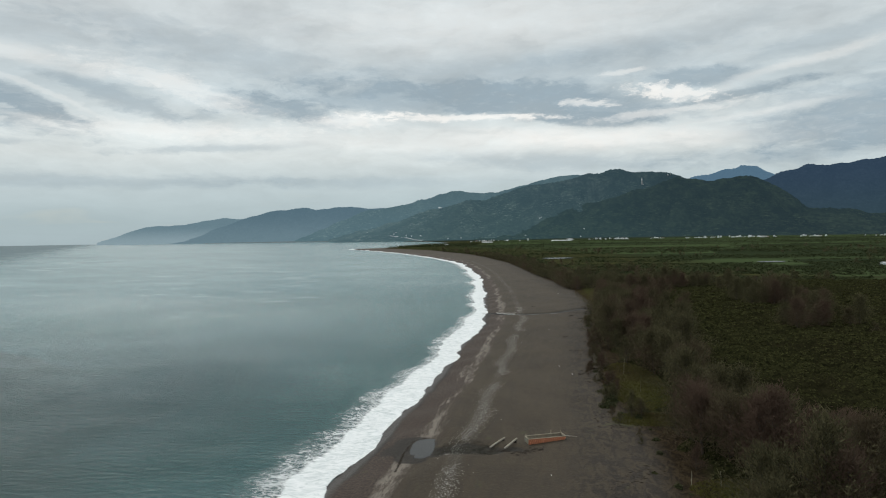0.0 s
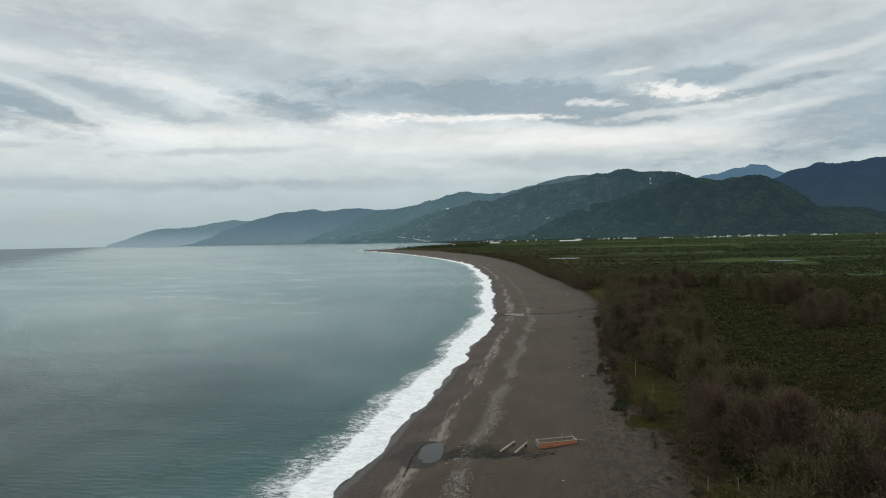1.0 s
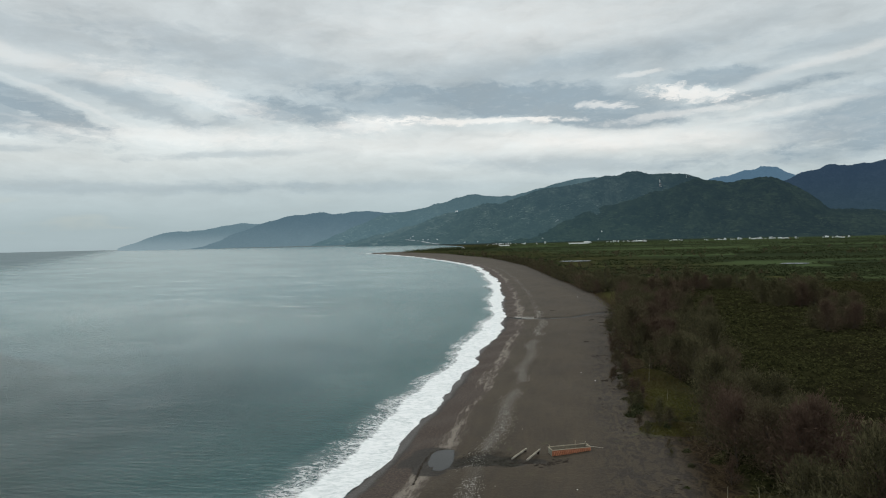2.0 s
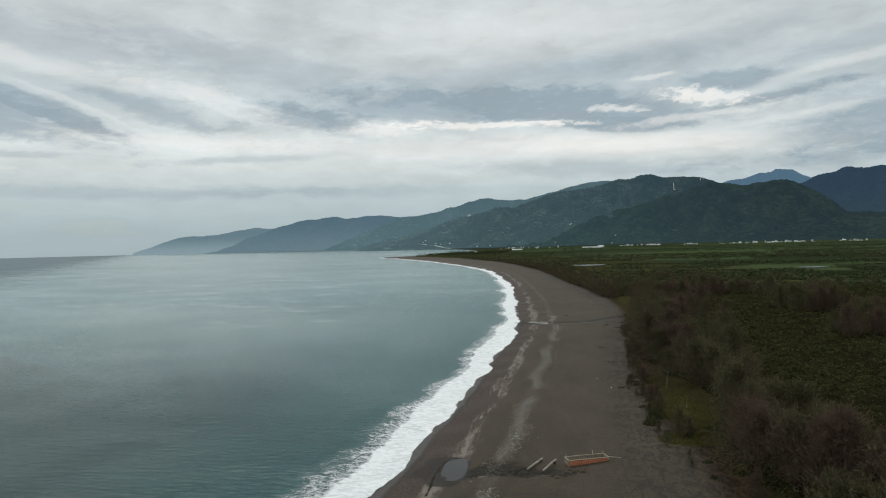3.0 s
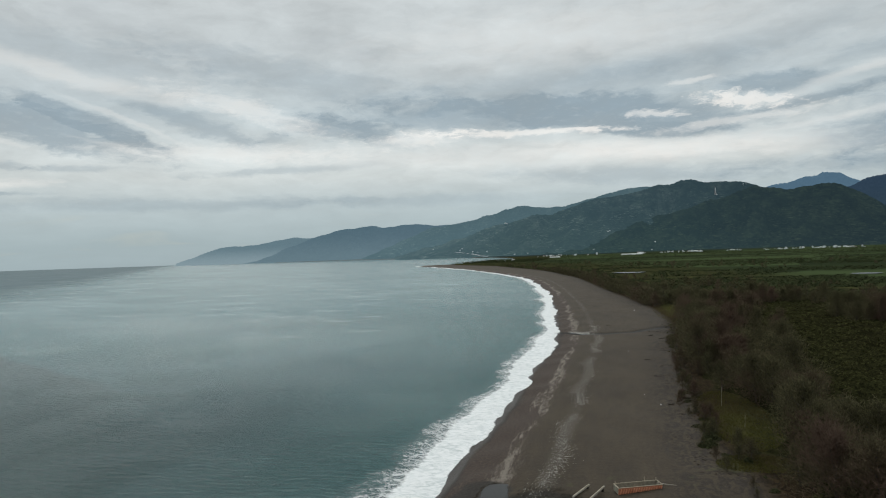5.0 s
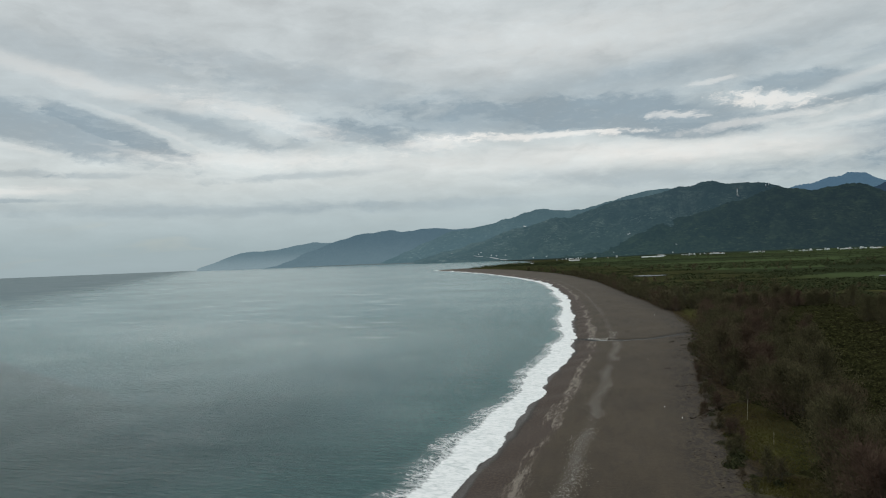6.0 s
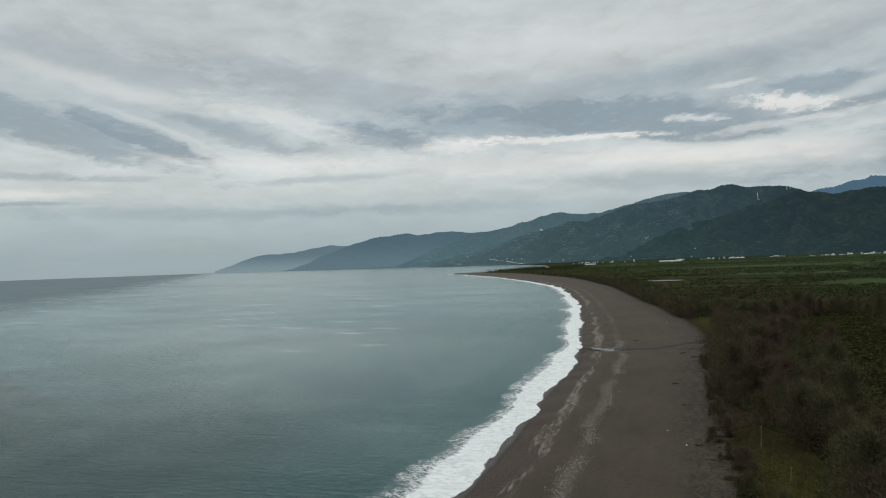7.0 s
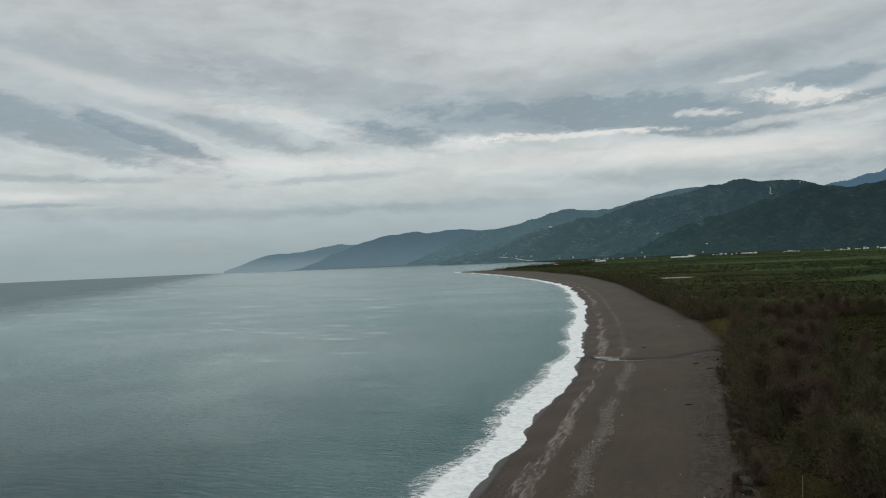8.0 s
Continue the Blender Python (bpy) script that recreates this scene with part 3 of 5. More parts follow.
def build_sea():
    d = np.array(spread(-14.0, 0.8, 1.07, -9500)[::-1] + list(np.arange(-14.0, 4.0, 0.5)))
    y = np.array(spread(52.0, 1.2, 1.14, -850)[::-1] + list(np.arange(52.0, 300.0, 1.0)) + spread(300.0, 1.2, 1.02, 9000))
    yy, dd = np.meshgrid(y, d, indexing="ij")
    xx = shore_x(yy) + dd
    zz = 0.12 * np.sin(dd * 0.28 + 0.6 * np.sin(yy * 0.04)) * np.clip(-dd / 10, 0, 1) * np.clip(1 + dd / 400, 0.0, 1) ** 3
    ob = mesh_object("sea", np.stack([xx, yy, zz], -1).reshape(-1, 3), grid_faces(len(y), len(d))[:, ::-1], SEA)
    float_attribute(ob, "inland", dd)
    return tagged(ob, "calm grey-green sea under an overcast sky", "sea", kind="structure")


def wave_noise(y, seed, length):
    return np.array([noise.noise((float(v) / length, seed, 0.3)) for v in y])


def build_surf():
    """The broken wave and its run-up on the sand."""
    y = np.array(list(np.arange(-70.0, 46.0, 1.0)) + list(np.arange(46.0, 330.0, 0.5)) + spread(330.0, 0.8, 1.012, 1420.0))
    n = 30
    w = np.linspace(0, 1, n)
    reach = 2.6 * wave_noise(y, 3.1, 19.0) + 1.5 * wave_noise(y, 7.7, 7.0) + 0.5 * np.abs(wave_noise(y, 5.2, 2.6))
    swash = np.interp(y, (46, 110, 125, 140, 205, 235, 300, 1420), (-0.7, -0.8, -0.9, -0.9, 0.8, -0.2, 0.2, 0.9)) + reach
    width = np.interp(y, (46, 95, 112, 128, 150, 190, 215, 250, 330, 450, 1420), (13.0, 13.4, 13.4, 11.5, 9.8, 10.8, 11.5, 9.5, 9, 9, 10)) + np.interp(y, (120, 170), (2.5, 4.0)) * wave_noise(y, 11.0, 24.0) + 1.6 * wave_noise(y, 31.0, 55.0) + 1.4 * wave_noise(y, 1.0, 5.0)
    inner = shore_x(y) + swash
    outer = shore_x(y) - width
    xx = outer[:, None] + (inner - outer)[:, None] * w[None, :]
    yy = np.repeat(y[:, None], n, 1)
    zz = np.maximum(land(xx, yy) + 0.03, 0.10 + 0.05 * np.sin(yy * 1.7 + xx * 2.1))
    crest = np.clip(1 - np.abs(w[None, :] - 0.30 - 0.12 * wave_noise(y, 21.0, 19.0)[:, None]) / 0.16, 0, 1)
    zz = zz + 0.5 * crest * np.clip(wave_noise(y, 14.0, 30.0) + 0.55, 0.1, 1)[:, None]
    ob = mesh_object("surf", np.stack([xx, yy, zz], -1).reshape(-1, 3), grid_faces(len(y), n)[:, ::-1], FOAM)
    float_attribute(ob, "across", w[None, :] ** np.interp(y, (98, 118), (1.75, 1.0))[:, None])
    return tagged(ob, "white foaming surf washing over dark sand", "surf", kind="stuff")


def build_range(name, crest, depth, mat, label, rough=1.0, gully=0.22, back=500.0):
    """A wooded range: a crest line of a few knots, frayed, with spurs and gullies running down to its foot."""
    cx, cy, cz = (np.array(c, float) for c in zip(*crest))
    run = np.concatenate([[0], np.cumsum(np.hypot(np.diff(cx), np.diff(cy)))])
    s = np.arange(0, run[-1], 9.0)
    k = np.hanning(9)
    k /= k.sum()
    px, py, pz = (np.convolve(np.pad(np.interp(s, run, c), 4, mode="edge"), k, "valid") for c in (cx, cy, cz))
    v = np.concatenate([np.linspace(0, 1, 46), np.linspace(1.04, 2, 8)])
    rows = []
    for i in range(len(s)):
        ax, ay = px[i] / math.hypot(px[i], py[i]), py[i] / math.hypot(px[i], py[i])
        top = pz[i] + rough * (11.0 * noise.noise((s[i] / 75, 1.7, len(crest))) + 9.0 * abs(noise.noise((s[i] / 24, 4.0, 1.0))) - 1.5)
        for q in v:
            off = -depth * (1 - q) if q <= 1 else back * (q - 1)
            x, y = px[i] + ax * off, py[i] + ay * off
            if q <= 1:
                bend = s[i] + 320 * (1 - q) * noise.noise((s[i] / 600, q, 9.0)) + 110 * noise.noise((s[i] / 260, q * 2.5, 4.0))
                spur = noise.fractal((bend / 150, q * 0.9, 3.0), 0.9, 2.1, 5)
                prof = 0.35 * q + 0.65 * q ** 1.7
                z = top * prof * (1 + gully * 0.55 * spur * 4 * q * (1 - q)) + 58 * rough * (1 - q) * q * 4 * (0.45 - abs(noise.fractal((x / 190, y / 190, 2.0), 0.9, 2.0, 5)))
                z = min(z, top * (0.16 + 0.84 * q))
            else:
                z = top * (1 - (q - 1) ** 1.5)
            rows.append((x, y, z - 6.0 * (1 - min(q, 1))))
    return tagged(mesh_object(name, rows, grid_faces(len(s), len(v))[:, ::-1], mat), label, "hills", kind="structure")


build_ground()
build_sea()
build_surf()
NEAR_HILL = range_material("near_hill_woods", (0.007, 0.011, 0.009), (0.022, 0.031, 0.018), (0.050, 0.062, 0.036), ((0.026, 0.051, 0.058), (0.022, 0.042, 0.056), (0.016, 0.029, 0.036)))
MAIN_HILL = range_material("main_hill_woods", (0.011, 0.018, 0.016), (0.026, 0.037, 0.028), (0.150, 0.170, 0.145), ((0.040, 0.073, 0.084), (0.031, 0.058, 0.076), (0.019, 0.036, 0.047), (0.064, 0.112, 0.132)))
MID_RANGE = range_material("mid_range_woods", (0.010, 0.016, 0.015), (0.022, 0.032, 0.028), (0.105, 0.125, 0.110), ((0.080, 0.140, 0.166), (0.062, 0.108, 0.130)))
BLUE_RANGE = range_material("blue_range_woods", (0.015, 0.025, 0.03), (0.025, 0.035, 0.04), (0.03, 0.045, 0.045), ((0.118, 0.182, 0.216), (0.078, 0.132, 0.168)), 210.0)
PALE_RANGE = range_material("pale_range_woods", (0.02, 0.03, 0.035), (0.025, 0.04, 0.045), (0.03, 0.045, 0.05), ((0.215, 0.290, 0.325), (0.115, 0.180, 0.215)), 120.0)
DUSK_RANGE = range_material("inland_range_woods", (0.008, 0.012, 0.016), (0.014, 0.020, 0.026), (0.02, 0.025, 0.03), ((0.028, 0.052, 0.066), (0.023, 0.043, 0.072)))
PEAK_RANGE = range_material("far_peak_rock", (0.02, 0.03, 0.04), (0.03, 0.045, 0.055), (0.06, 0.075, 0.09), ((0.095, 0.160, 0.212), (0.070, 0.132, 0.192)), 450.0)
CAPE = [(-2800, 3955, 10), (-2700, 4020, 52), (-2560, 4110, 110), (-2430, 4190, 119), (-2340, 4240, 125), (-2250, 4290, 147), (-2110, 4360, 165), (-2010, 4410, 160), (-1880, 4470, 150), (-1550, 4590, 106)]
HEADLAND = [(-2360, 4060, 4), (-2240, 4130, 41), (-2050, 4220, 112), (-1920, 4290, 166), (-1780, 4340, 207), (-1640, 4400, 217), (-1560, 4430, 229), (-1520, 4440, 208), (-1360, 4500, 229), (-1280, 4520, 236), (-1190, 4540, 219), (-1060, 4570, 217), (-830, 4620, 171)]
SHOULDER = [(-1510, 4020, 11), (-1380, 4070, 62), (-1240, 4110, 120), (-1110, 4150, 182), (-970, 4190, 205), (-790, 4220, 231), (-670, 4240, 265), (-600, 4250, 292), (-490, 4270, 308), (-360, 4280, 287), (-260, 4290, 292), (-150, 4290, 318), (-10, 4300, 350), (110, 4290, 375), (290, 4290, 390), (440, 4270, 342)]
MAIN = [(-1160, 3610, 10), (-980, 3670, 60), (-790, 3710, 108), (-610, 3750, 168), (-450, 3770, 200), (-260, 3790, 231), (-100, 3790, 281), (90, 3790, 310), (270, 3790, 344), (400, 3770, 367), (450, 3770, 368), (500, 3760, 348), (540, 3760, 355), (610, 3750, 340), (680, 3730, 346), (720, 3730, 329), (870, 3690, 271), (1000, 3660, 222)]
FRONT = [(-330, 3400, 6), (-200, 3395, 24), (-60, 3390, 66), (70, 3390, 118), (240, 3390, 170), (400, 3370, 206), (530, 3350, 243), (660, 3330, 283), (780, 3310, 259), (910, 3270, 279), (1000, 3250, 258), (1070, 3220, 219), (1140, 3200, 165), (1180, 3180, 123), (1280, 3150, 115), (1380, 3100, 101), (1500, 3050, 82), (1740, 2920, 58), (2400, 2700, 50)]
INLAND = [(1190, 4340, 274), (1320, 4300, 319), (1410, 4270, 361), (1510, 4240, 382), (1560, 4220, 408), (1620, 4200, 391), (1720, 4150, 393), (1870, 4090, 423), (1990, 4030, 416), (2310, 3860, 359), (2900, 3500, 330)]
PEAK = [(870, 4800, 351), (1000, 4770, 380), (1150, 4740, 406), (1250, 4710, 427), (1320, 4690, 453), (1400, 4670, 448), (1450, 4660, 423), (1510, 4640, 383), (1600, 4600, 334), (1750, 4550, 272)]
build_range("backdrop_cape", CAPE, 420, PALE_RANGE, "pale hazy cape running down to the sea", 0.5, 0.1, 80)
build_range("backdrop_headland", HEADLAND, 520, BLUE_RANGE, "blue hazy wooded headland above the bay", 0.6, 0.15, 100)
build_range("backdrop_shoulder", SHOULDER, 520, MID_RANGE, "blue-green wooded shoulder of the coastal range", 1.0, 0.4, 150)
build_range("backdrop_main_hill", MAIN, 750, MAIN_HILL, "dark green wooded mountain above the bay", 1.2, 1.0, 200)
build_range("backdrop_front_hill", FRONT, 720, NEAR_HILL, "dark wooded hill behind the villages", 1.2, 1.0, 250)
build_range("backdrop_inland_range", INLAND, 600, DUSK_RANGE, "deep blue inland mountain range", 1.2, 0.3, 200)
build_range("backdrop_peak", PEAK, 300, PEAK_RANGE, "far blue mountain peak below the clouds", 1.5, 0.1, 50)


# ---- plants ----
def leaf_quads(centres, length, width, normals, turn, rng):
    """One rhombic leaf a centre, lying across its normal. Returns verts and faces."""
    n = len(centres)
    normals = normals / np.linalg.norm(normals, axis=1, keepdims=True)
    ref = np.where(np.abs(normals[:, 2:3]) < 0.9, np.array([[0, 0, 1.0]]), np.array([[1.0, 0, 0]]))
    a = np.cross(normals, ref)
    a /= np.linalg.norm(a, axis=1, keepdims=True)
    b = np.cross(normals, a)
    u = a * np.cos(turn)[:, None] + b * np.sin(turn)[:, None]
    w = np.cross(normals, u)
    length, width = length[:, None], width[:, None]
    skew = rng.uniform(-0.25, 0.25, (n, 1))
    verts = np.stack([centres - u * length, centres + w * width + u * length * skew, centres + u * length, centres - w * width - u * length * skew], 1)
    return verts.reshape(-1, 3), np.arange(4 * n).reshape(-1, 4)


def clump_leaves(x, y, z, radius, height, leaves, size, rng, flat=0.5):
    """Leaves on the domes of many low plants at once."""
    n = len(x)
    k = np.repeat(np.arange(n), leaves)
    th, ph = rng.uniform(0, 2 * np.pi, n * leaves), np.arccos(rng.uniform(-0.1, 1, n * leaves))
    rr = rng.uniform(0.55, 1.05, n * leaves)
    out = np.stack([np.sin(ph) * np.cos(th), np.sin(ph) * np.sin(th), np.cos(ph)], 1)
    c = np.stack([x[k] + out[:, 0] * radius[k] * rr, y[k] + out[:, 1] * radius[k] * rr, z[k] + np.maximum(out[:, 2] * rr, 0.02) * height[k]], 1)
    nrm = out * (1 - flat) + np.array([0, 0, flat]) + rng.normal(0, 0.35, c.shape)
    s = size * rng.uniform(0.6, 1.3, len(k)) * radius[k] ** 0.5
    return leaf_quads(c, s, s * rng.uniform(0.45, 0.8, len(k)), nrm, rng.uniform(0, 6.28, len(k)), rng)


def join(parts):
    verts, faces, base = [], [], 0
    for v, f in parts:
        verts.append(v)
        faces.append(f + base)
        base += len(v)
    return np.concatenate(verts), np.concatenate(faces)


def limb(a, b, ra, rb, sides=6):
    """A tapered length of trunk or branch as quads."""
    a, b = np.array(a, float), np.array(b, float)
    w = b - a
    w /= np.linalg.norm(w)
    u = np.cross(w, (0.3, 1, 0.1))
    u /= np.linalg.norm(u)
    t = np.cross(w, u)
    an = np.arange(sides) * 2 * np.pi / sides
    ring = np.cos(an)[:, None] * u + np.sin(an)[:, None] * t
    i = np.arange(sides)
    return np.concatenate([a + ring * ra, b + ring * rb]), np.stack([i, (i + 1) % sides, (i + 1) % sides + sides, i + sides], 1)


def casuarina_parts(height, seed, branches=44, sprays=30):
    """A feathery she-oak: a thin leaning trunk, rising limbs, plumes of needles with gaps between."""
    rng = np.random.default_rng(seed)
    lean = rng.normal(0, 0.05, 2)
    wood, spikes = [], []

    def stem(h):
        return np.array([lean[0] * h + 0.12 * math.sin(h * 0.9 + seed), lean[1] * h + 0.12 * math.cos(h * 0.7 + seed), h])
    for i in range(6):
        h0, h1 = height * 0.92 * i / 6, height * 0.92 * (i + 1) / 6
        wood.append(limb(stem(h0) - (0, 0, 0.3 if i == 0 else 0), stem(h1), 0.15 * (1 - i / 7) * height / 7, 0.15 * (1 - (i + 1) / 7) * height / 7))
    for i in range(branches):
        f = 0.06 + 0.9 * (i / branches) ** 0.9
        base = stem(height * f)
        az_b, rise = i * 2.4 + rng.normal(0, 0.6), 0.45 + 0.75 * f + rng.normal(0, 0.18)
        reach = height * (0.56 * (1 - f) ** 0.7 + 0.12) * rng.uniform(0.45, 1.3)
        way = np.array([math.cos(az_b) * math.cos(rise), math.sin(az_b) * math.cos(rise), math.sin(rise)])
        tip = base + way * reach
        if i % 2 == 0:
            wood.append(limb(base, base + way * reach * 0.75, 0.035, 0.012, 4))
        k = max(6, int(1.2 * sprays * (0.4 + reach / height * 2.0)))
        t = rng.uniform(0.2, 1.0, k)[:, None]
        c = base + (tip - base) * t + rng.normal(0, 0.09 * reach + 0.12, (k, 3))
        d = way * 1.0 + rng.normal(0, 0.55, (k, 3)) + np.array([0, 0, 0.25])
        d /= np.linalg.norm(d, axis=1, keepdims=True)
        side = np.cross(d, rng.normal(0, 1, (k, 3)))
        side /= np.linalg.norm(side, axis=1, keepdims=True)
        ln, wd = rng.uniform(0.26, 0.60, (k, 1)) * (height / 7) ** 0.6, rng.uniform(0.030, 0.062, (k, 1)) * (height / 7) ** 0.5
        v = np.stack([c - side * wd, c + side * wd, c + d * ln], 1).reshape(-1, 3)
        spikes.append((v, np.arange(3 * k).reshape(-1, 3)))
    return join(wood), join(spikes)


def part(name, geometry, mat, parent, label="", smooth=False):
    ob = mesh_object(name, geometry[0], geometry[1], mat, parent, smooth)
    if label:
        ob["label"] = label
    return ob


TREE_MESHES = [casuarina_parts(h, s, n, k) for h, s, n, k in ((8.2, 11, 66, 50), (7.0, 12, 60, 48), (6.2, 13, 54, 44), (5.0, 14, 48, 40), (4.0, 15, 42, 34), (3.0, 16, 36, 28))]


def casuarina(i, m):
    ob = new("casuarina_tree")
    part("trunk", TREE_MESHES[i][0], BARK, ob)
    part("crown", TREE_MESHES[i][1], NEEDLES, ob)
    ob.matrix_basis = m
    size = ("tall", "tall", "middling", "middling", "young", "small young")[i]
    return tagged(ob, size + " feathery casuarina tree in the scrub behind the beach", "tree", "casuarinas behind the beach")


def plant(proto, x, y, rng, lo=0.8, hi=1.2, sink=0.05):
    ob = copy_thing(proto, pose(x, y, float(land(x, y)) - sink, 0, 0, rng.uniform(0, 360)))
    s = rng.uniform(lo, hi)
    ob.scale = (s * rng.uniform(0.9, 1.15), s * rng.uniform(0.9, 1.15), s)
    return ob


def scatter(rng, n, x0, x1, y0, y1, keep):
    """Up to n places of a stretch of the plan where keep(x, y) holds."""
    x, y = rng.uniform(x0, x1, n), rng.uniform(y0, y1, n)
    k = keep(x, y)
    return x[k], y[k]


def value_noise(x, y, length, seed):
    return np.array([noise.noise((float(a) / length, float(b) / length, seed)) for a, b in zip(x, y)])


CLEARINGS = ((15.8, 96.0, 5.0, 4.0), (17.2, 120.0, 5.6, 19.0), (21.0, 69.0, 6.5, 3.8), (24.0, 296.0, 7.0, 34.0), (104.0, 300.0, 20.0, 5.0), (21.0, 668.0, 17.0, 75.0), (85.0, 665.0, 26.0, 24.0), (186.0, 545.0, 14.0, 45.0))


def open_ground(x, y):
    c = np.zeros(np.shape(x), bool)
    for cx, cy, rx, ry in CLEARINGS:
        c |= np.hypot((x - cx) / rx, (y - cy) / ry) < 1
    return c


def tree_density(x, y):
    """Casuarinas stand thick behind the beach and in groves; vines cover the rest."""
    v = x - edge_x(y)
    belt = np.clip(1.15 - v / np.interp(y, (60, 90, 110, 150, 200, 240, 330, 600), (26, 22, 15, 15, 26, 28, 22, 30)), 0, 1)
    grove = np.clip(value_noise(x, y, 34.0, 5.0) * 2.2 - 0.55, 0, 1) * np.clip(v / 20, 0, 1)
    far_row = np.clip(1 - np.abs(y - 310 - 0.12 * x) / 14, 0, 1) * (x > 40)
    return np.maximum(np.maximum(belt, grove * 0.6), far_row * 0.3)


def build_trees():
    rng = np.random.default_rng(41)
    protos = [casuarina(i, pose(0, 0, 0)) for i in range(6)]
    x, y = scatter(rng, 5200, 10, 90, 58, 345, lambda a, b: (a > edge_x(b) + 3.0 + 2.0 * np.sin(b * 0.31)) & ~open_ground(a, b))
    keep = rng.uniform(0, 1, len(x)) < tree_density(x, y) ** 1.3 * 0.62
    x, y = x[keep], y[keep]
    order = np.argsort(np.hypot(x - 15, y - 60))
    used, spots = 0, []
    singles = 285
    extra = []
    for k in order:
        a, b = float(x[k]), float(y[k])
        if any((a - p) ** 2 + (b - q) ** 2 < 2.2 ** 2 for p, q in spots[-400:]):
            continue
        spots.append((a, b))
        v = a - float(edge_x(b))
        i = int(rng.choice(6, p=(0.02, 0.05, 0.1, 0.25, 0.33, 0.25) if v < 4 else (0.2, 0.25, 0.25, 0.17, 0.1, 0.03)))
        if used < singles:
            plant(protos[i], a, b, rng)
            used += 1
        else:
            extra.append((i, a, b))
    # the models themselves stand in the belt too
    for i, (a, b) in enumerate(((24.0, 72.0), (29.0, 80.0), (21.5, 85.0), (33.0, 75.0), (18.5, 89.0), (14.2, 100.0))):
        protos[i].matrix_basis = pose(a, b, float(land(a, b)) - 0.05)
    # past the single trees the wood goes on as one growth
    leaves, wood = [], []
    for i, a, b in extra:
        r, s = rng.uniform(0, 6.28), rng.uniform(0.8, 1.2)
        turn = np.array([[math.cos(r), -math.sin(r), 0], [math.sin(r), math.cos(r), 0], [0, 0, 1]])
        at = np.array([a, b, float(land(a, b))])
        step = 3 if b > 220 else 2 if b > 150 else 1
        lv = TREE_MESHES[i][1][0].reshape(-1, 3, 3)[::step] * s
        leaves.append(((lv.reshape(-1, 3)) @ turn.T + at, np.arange(lv.shape[0] * 3).reshape(-1, 3)))
        wv, wf = TREE_MESHES[i][0]
        wood.append(((wv * s) @ turn.T + at, wf))
    for _ in range(90):
        b = rng.uniform(-60, 56)
        extra.append((int(rng.integers(1, 5)), float(edge_x(b)) + 2 + abs(rng.normal(0, 14)), b))
    for i, a, b in extra[-90:]:
        at = np.array([a, b, float(land(a, b))])
        lv = TREE_MESHES[i][1][0]
        leaves.append((lv + at, TREE_MESHES[i][1][1]))
        wood.append((TREE_MESHES[i][0][0] + at, TREE_MESHES[i][0][1]))
    grove = new("casuarina_wood")
    part("foliage", join(leaves), NEEDLES, grove)
    part("trunks", join(wood), BARK, grove)
    tagged(grove, "dense dull green and brown casuarina wood behind the beach", "woodland", kind="stuff")


def mounds(x, y, size, seed):
    """Domes round jittered centres, 0 in the gaps to 1 on the tops."""
    table = np.random.default_rng(seed).random((64, 64, 3))
    gx, gy = np.floor(x / size).astype(int), np.floor(y / size).astype(int)
    best = np.zeros(np.shape(x))
    for ox in (-1, 0, 1):
        for oy in (-1, 0, 1):
            cell = table[(gx + ox) % 64, (gy + oy) % 64]
            dist = np.hypot(x / size - gx - ox - cell[..., 0], y / size - gy - oy - cell[..., 1])
            best = np.maximum(best, np.clip(1 - (dist / (0.44 + 0.24 * cell[..., 2])) ** 3.5, 0, 1) ** 0.6 * (0.55 + 0.45 * cell[..., 2]))
    return best


def canopy_height(x, y):
    """How high the creepers lie over the ground; below it in clearings and on the sand."""
    lumps = 1.5 * mounds(x * 0.62, y, 3.1, 7) + 0.45 * mounds(x * 0.7, y, 1.3, 8) + 0.10 * mounds(x, y, 0.6, 9)
    roll = 0.5 * np.sin(x * 0.21 + 1.7 * np.sin(y * 0.09)) * np.sin(y * 0.17 + x * 0.05)
    cover = np.clip((x - edge_x(y) - 3.0 - 2.2 * np.sin(y * 0.4) * np.sin(y * 0.13)) / 3.0, 0, 1)
    for cx, cy, rx, ry in CLEARINGS:
        cover = np.minimum(cover, np.clip((np.hypot((x - cx) / rx, (y - cy) / ry) - 0.9) * 4, 0, 1))
    return (0.1 + lumps + roll * 0.6) * cover - 0.5 * (1 - cover)


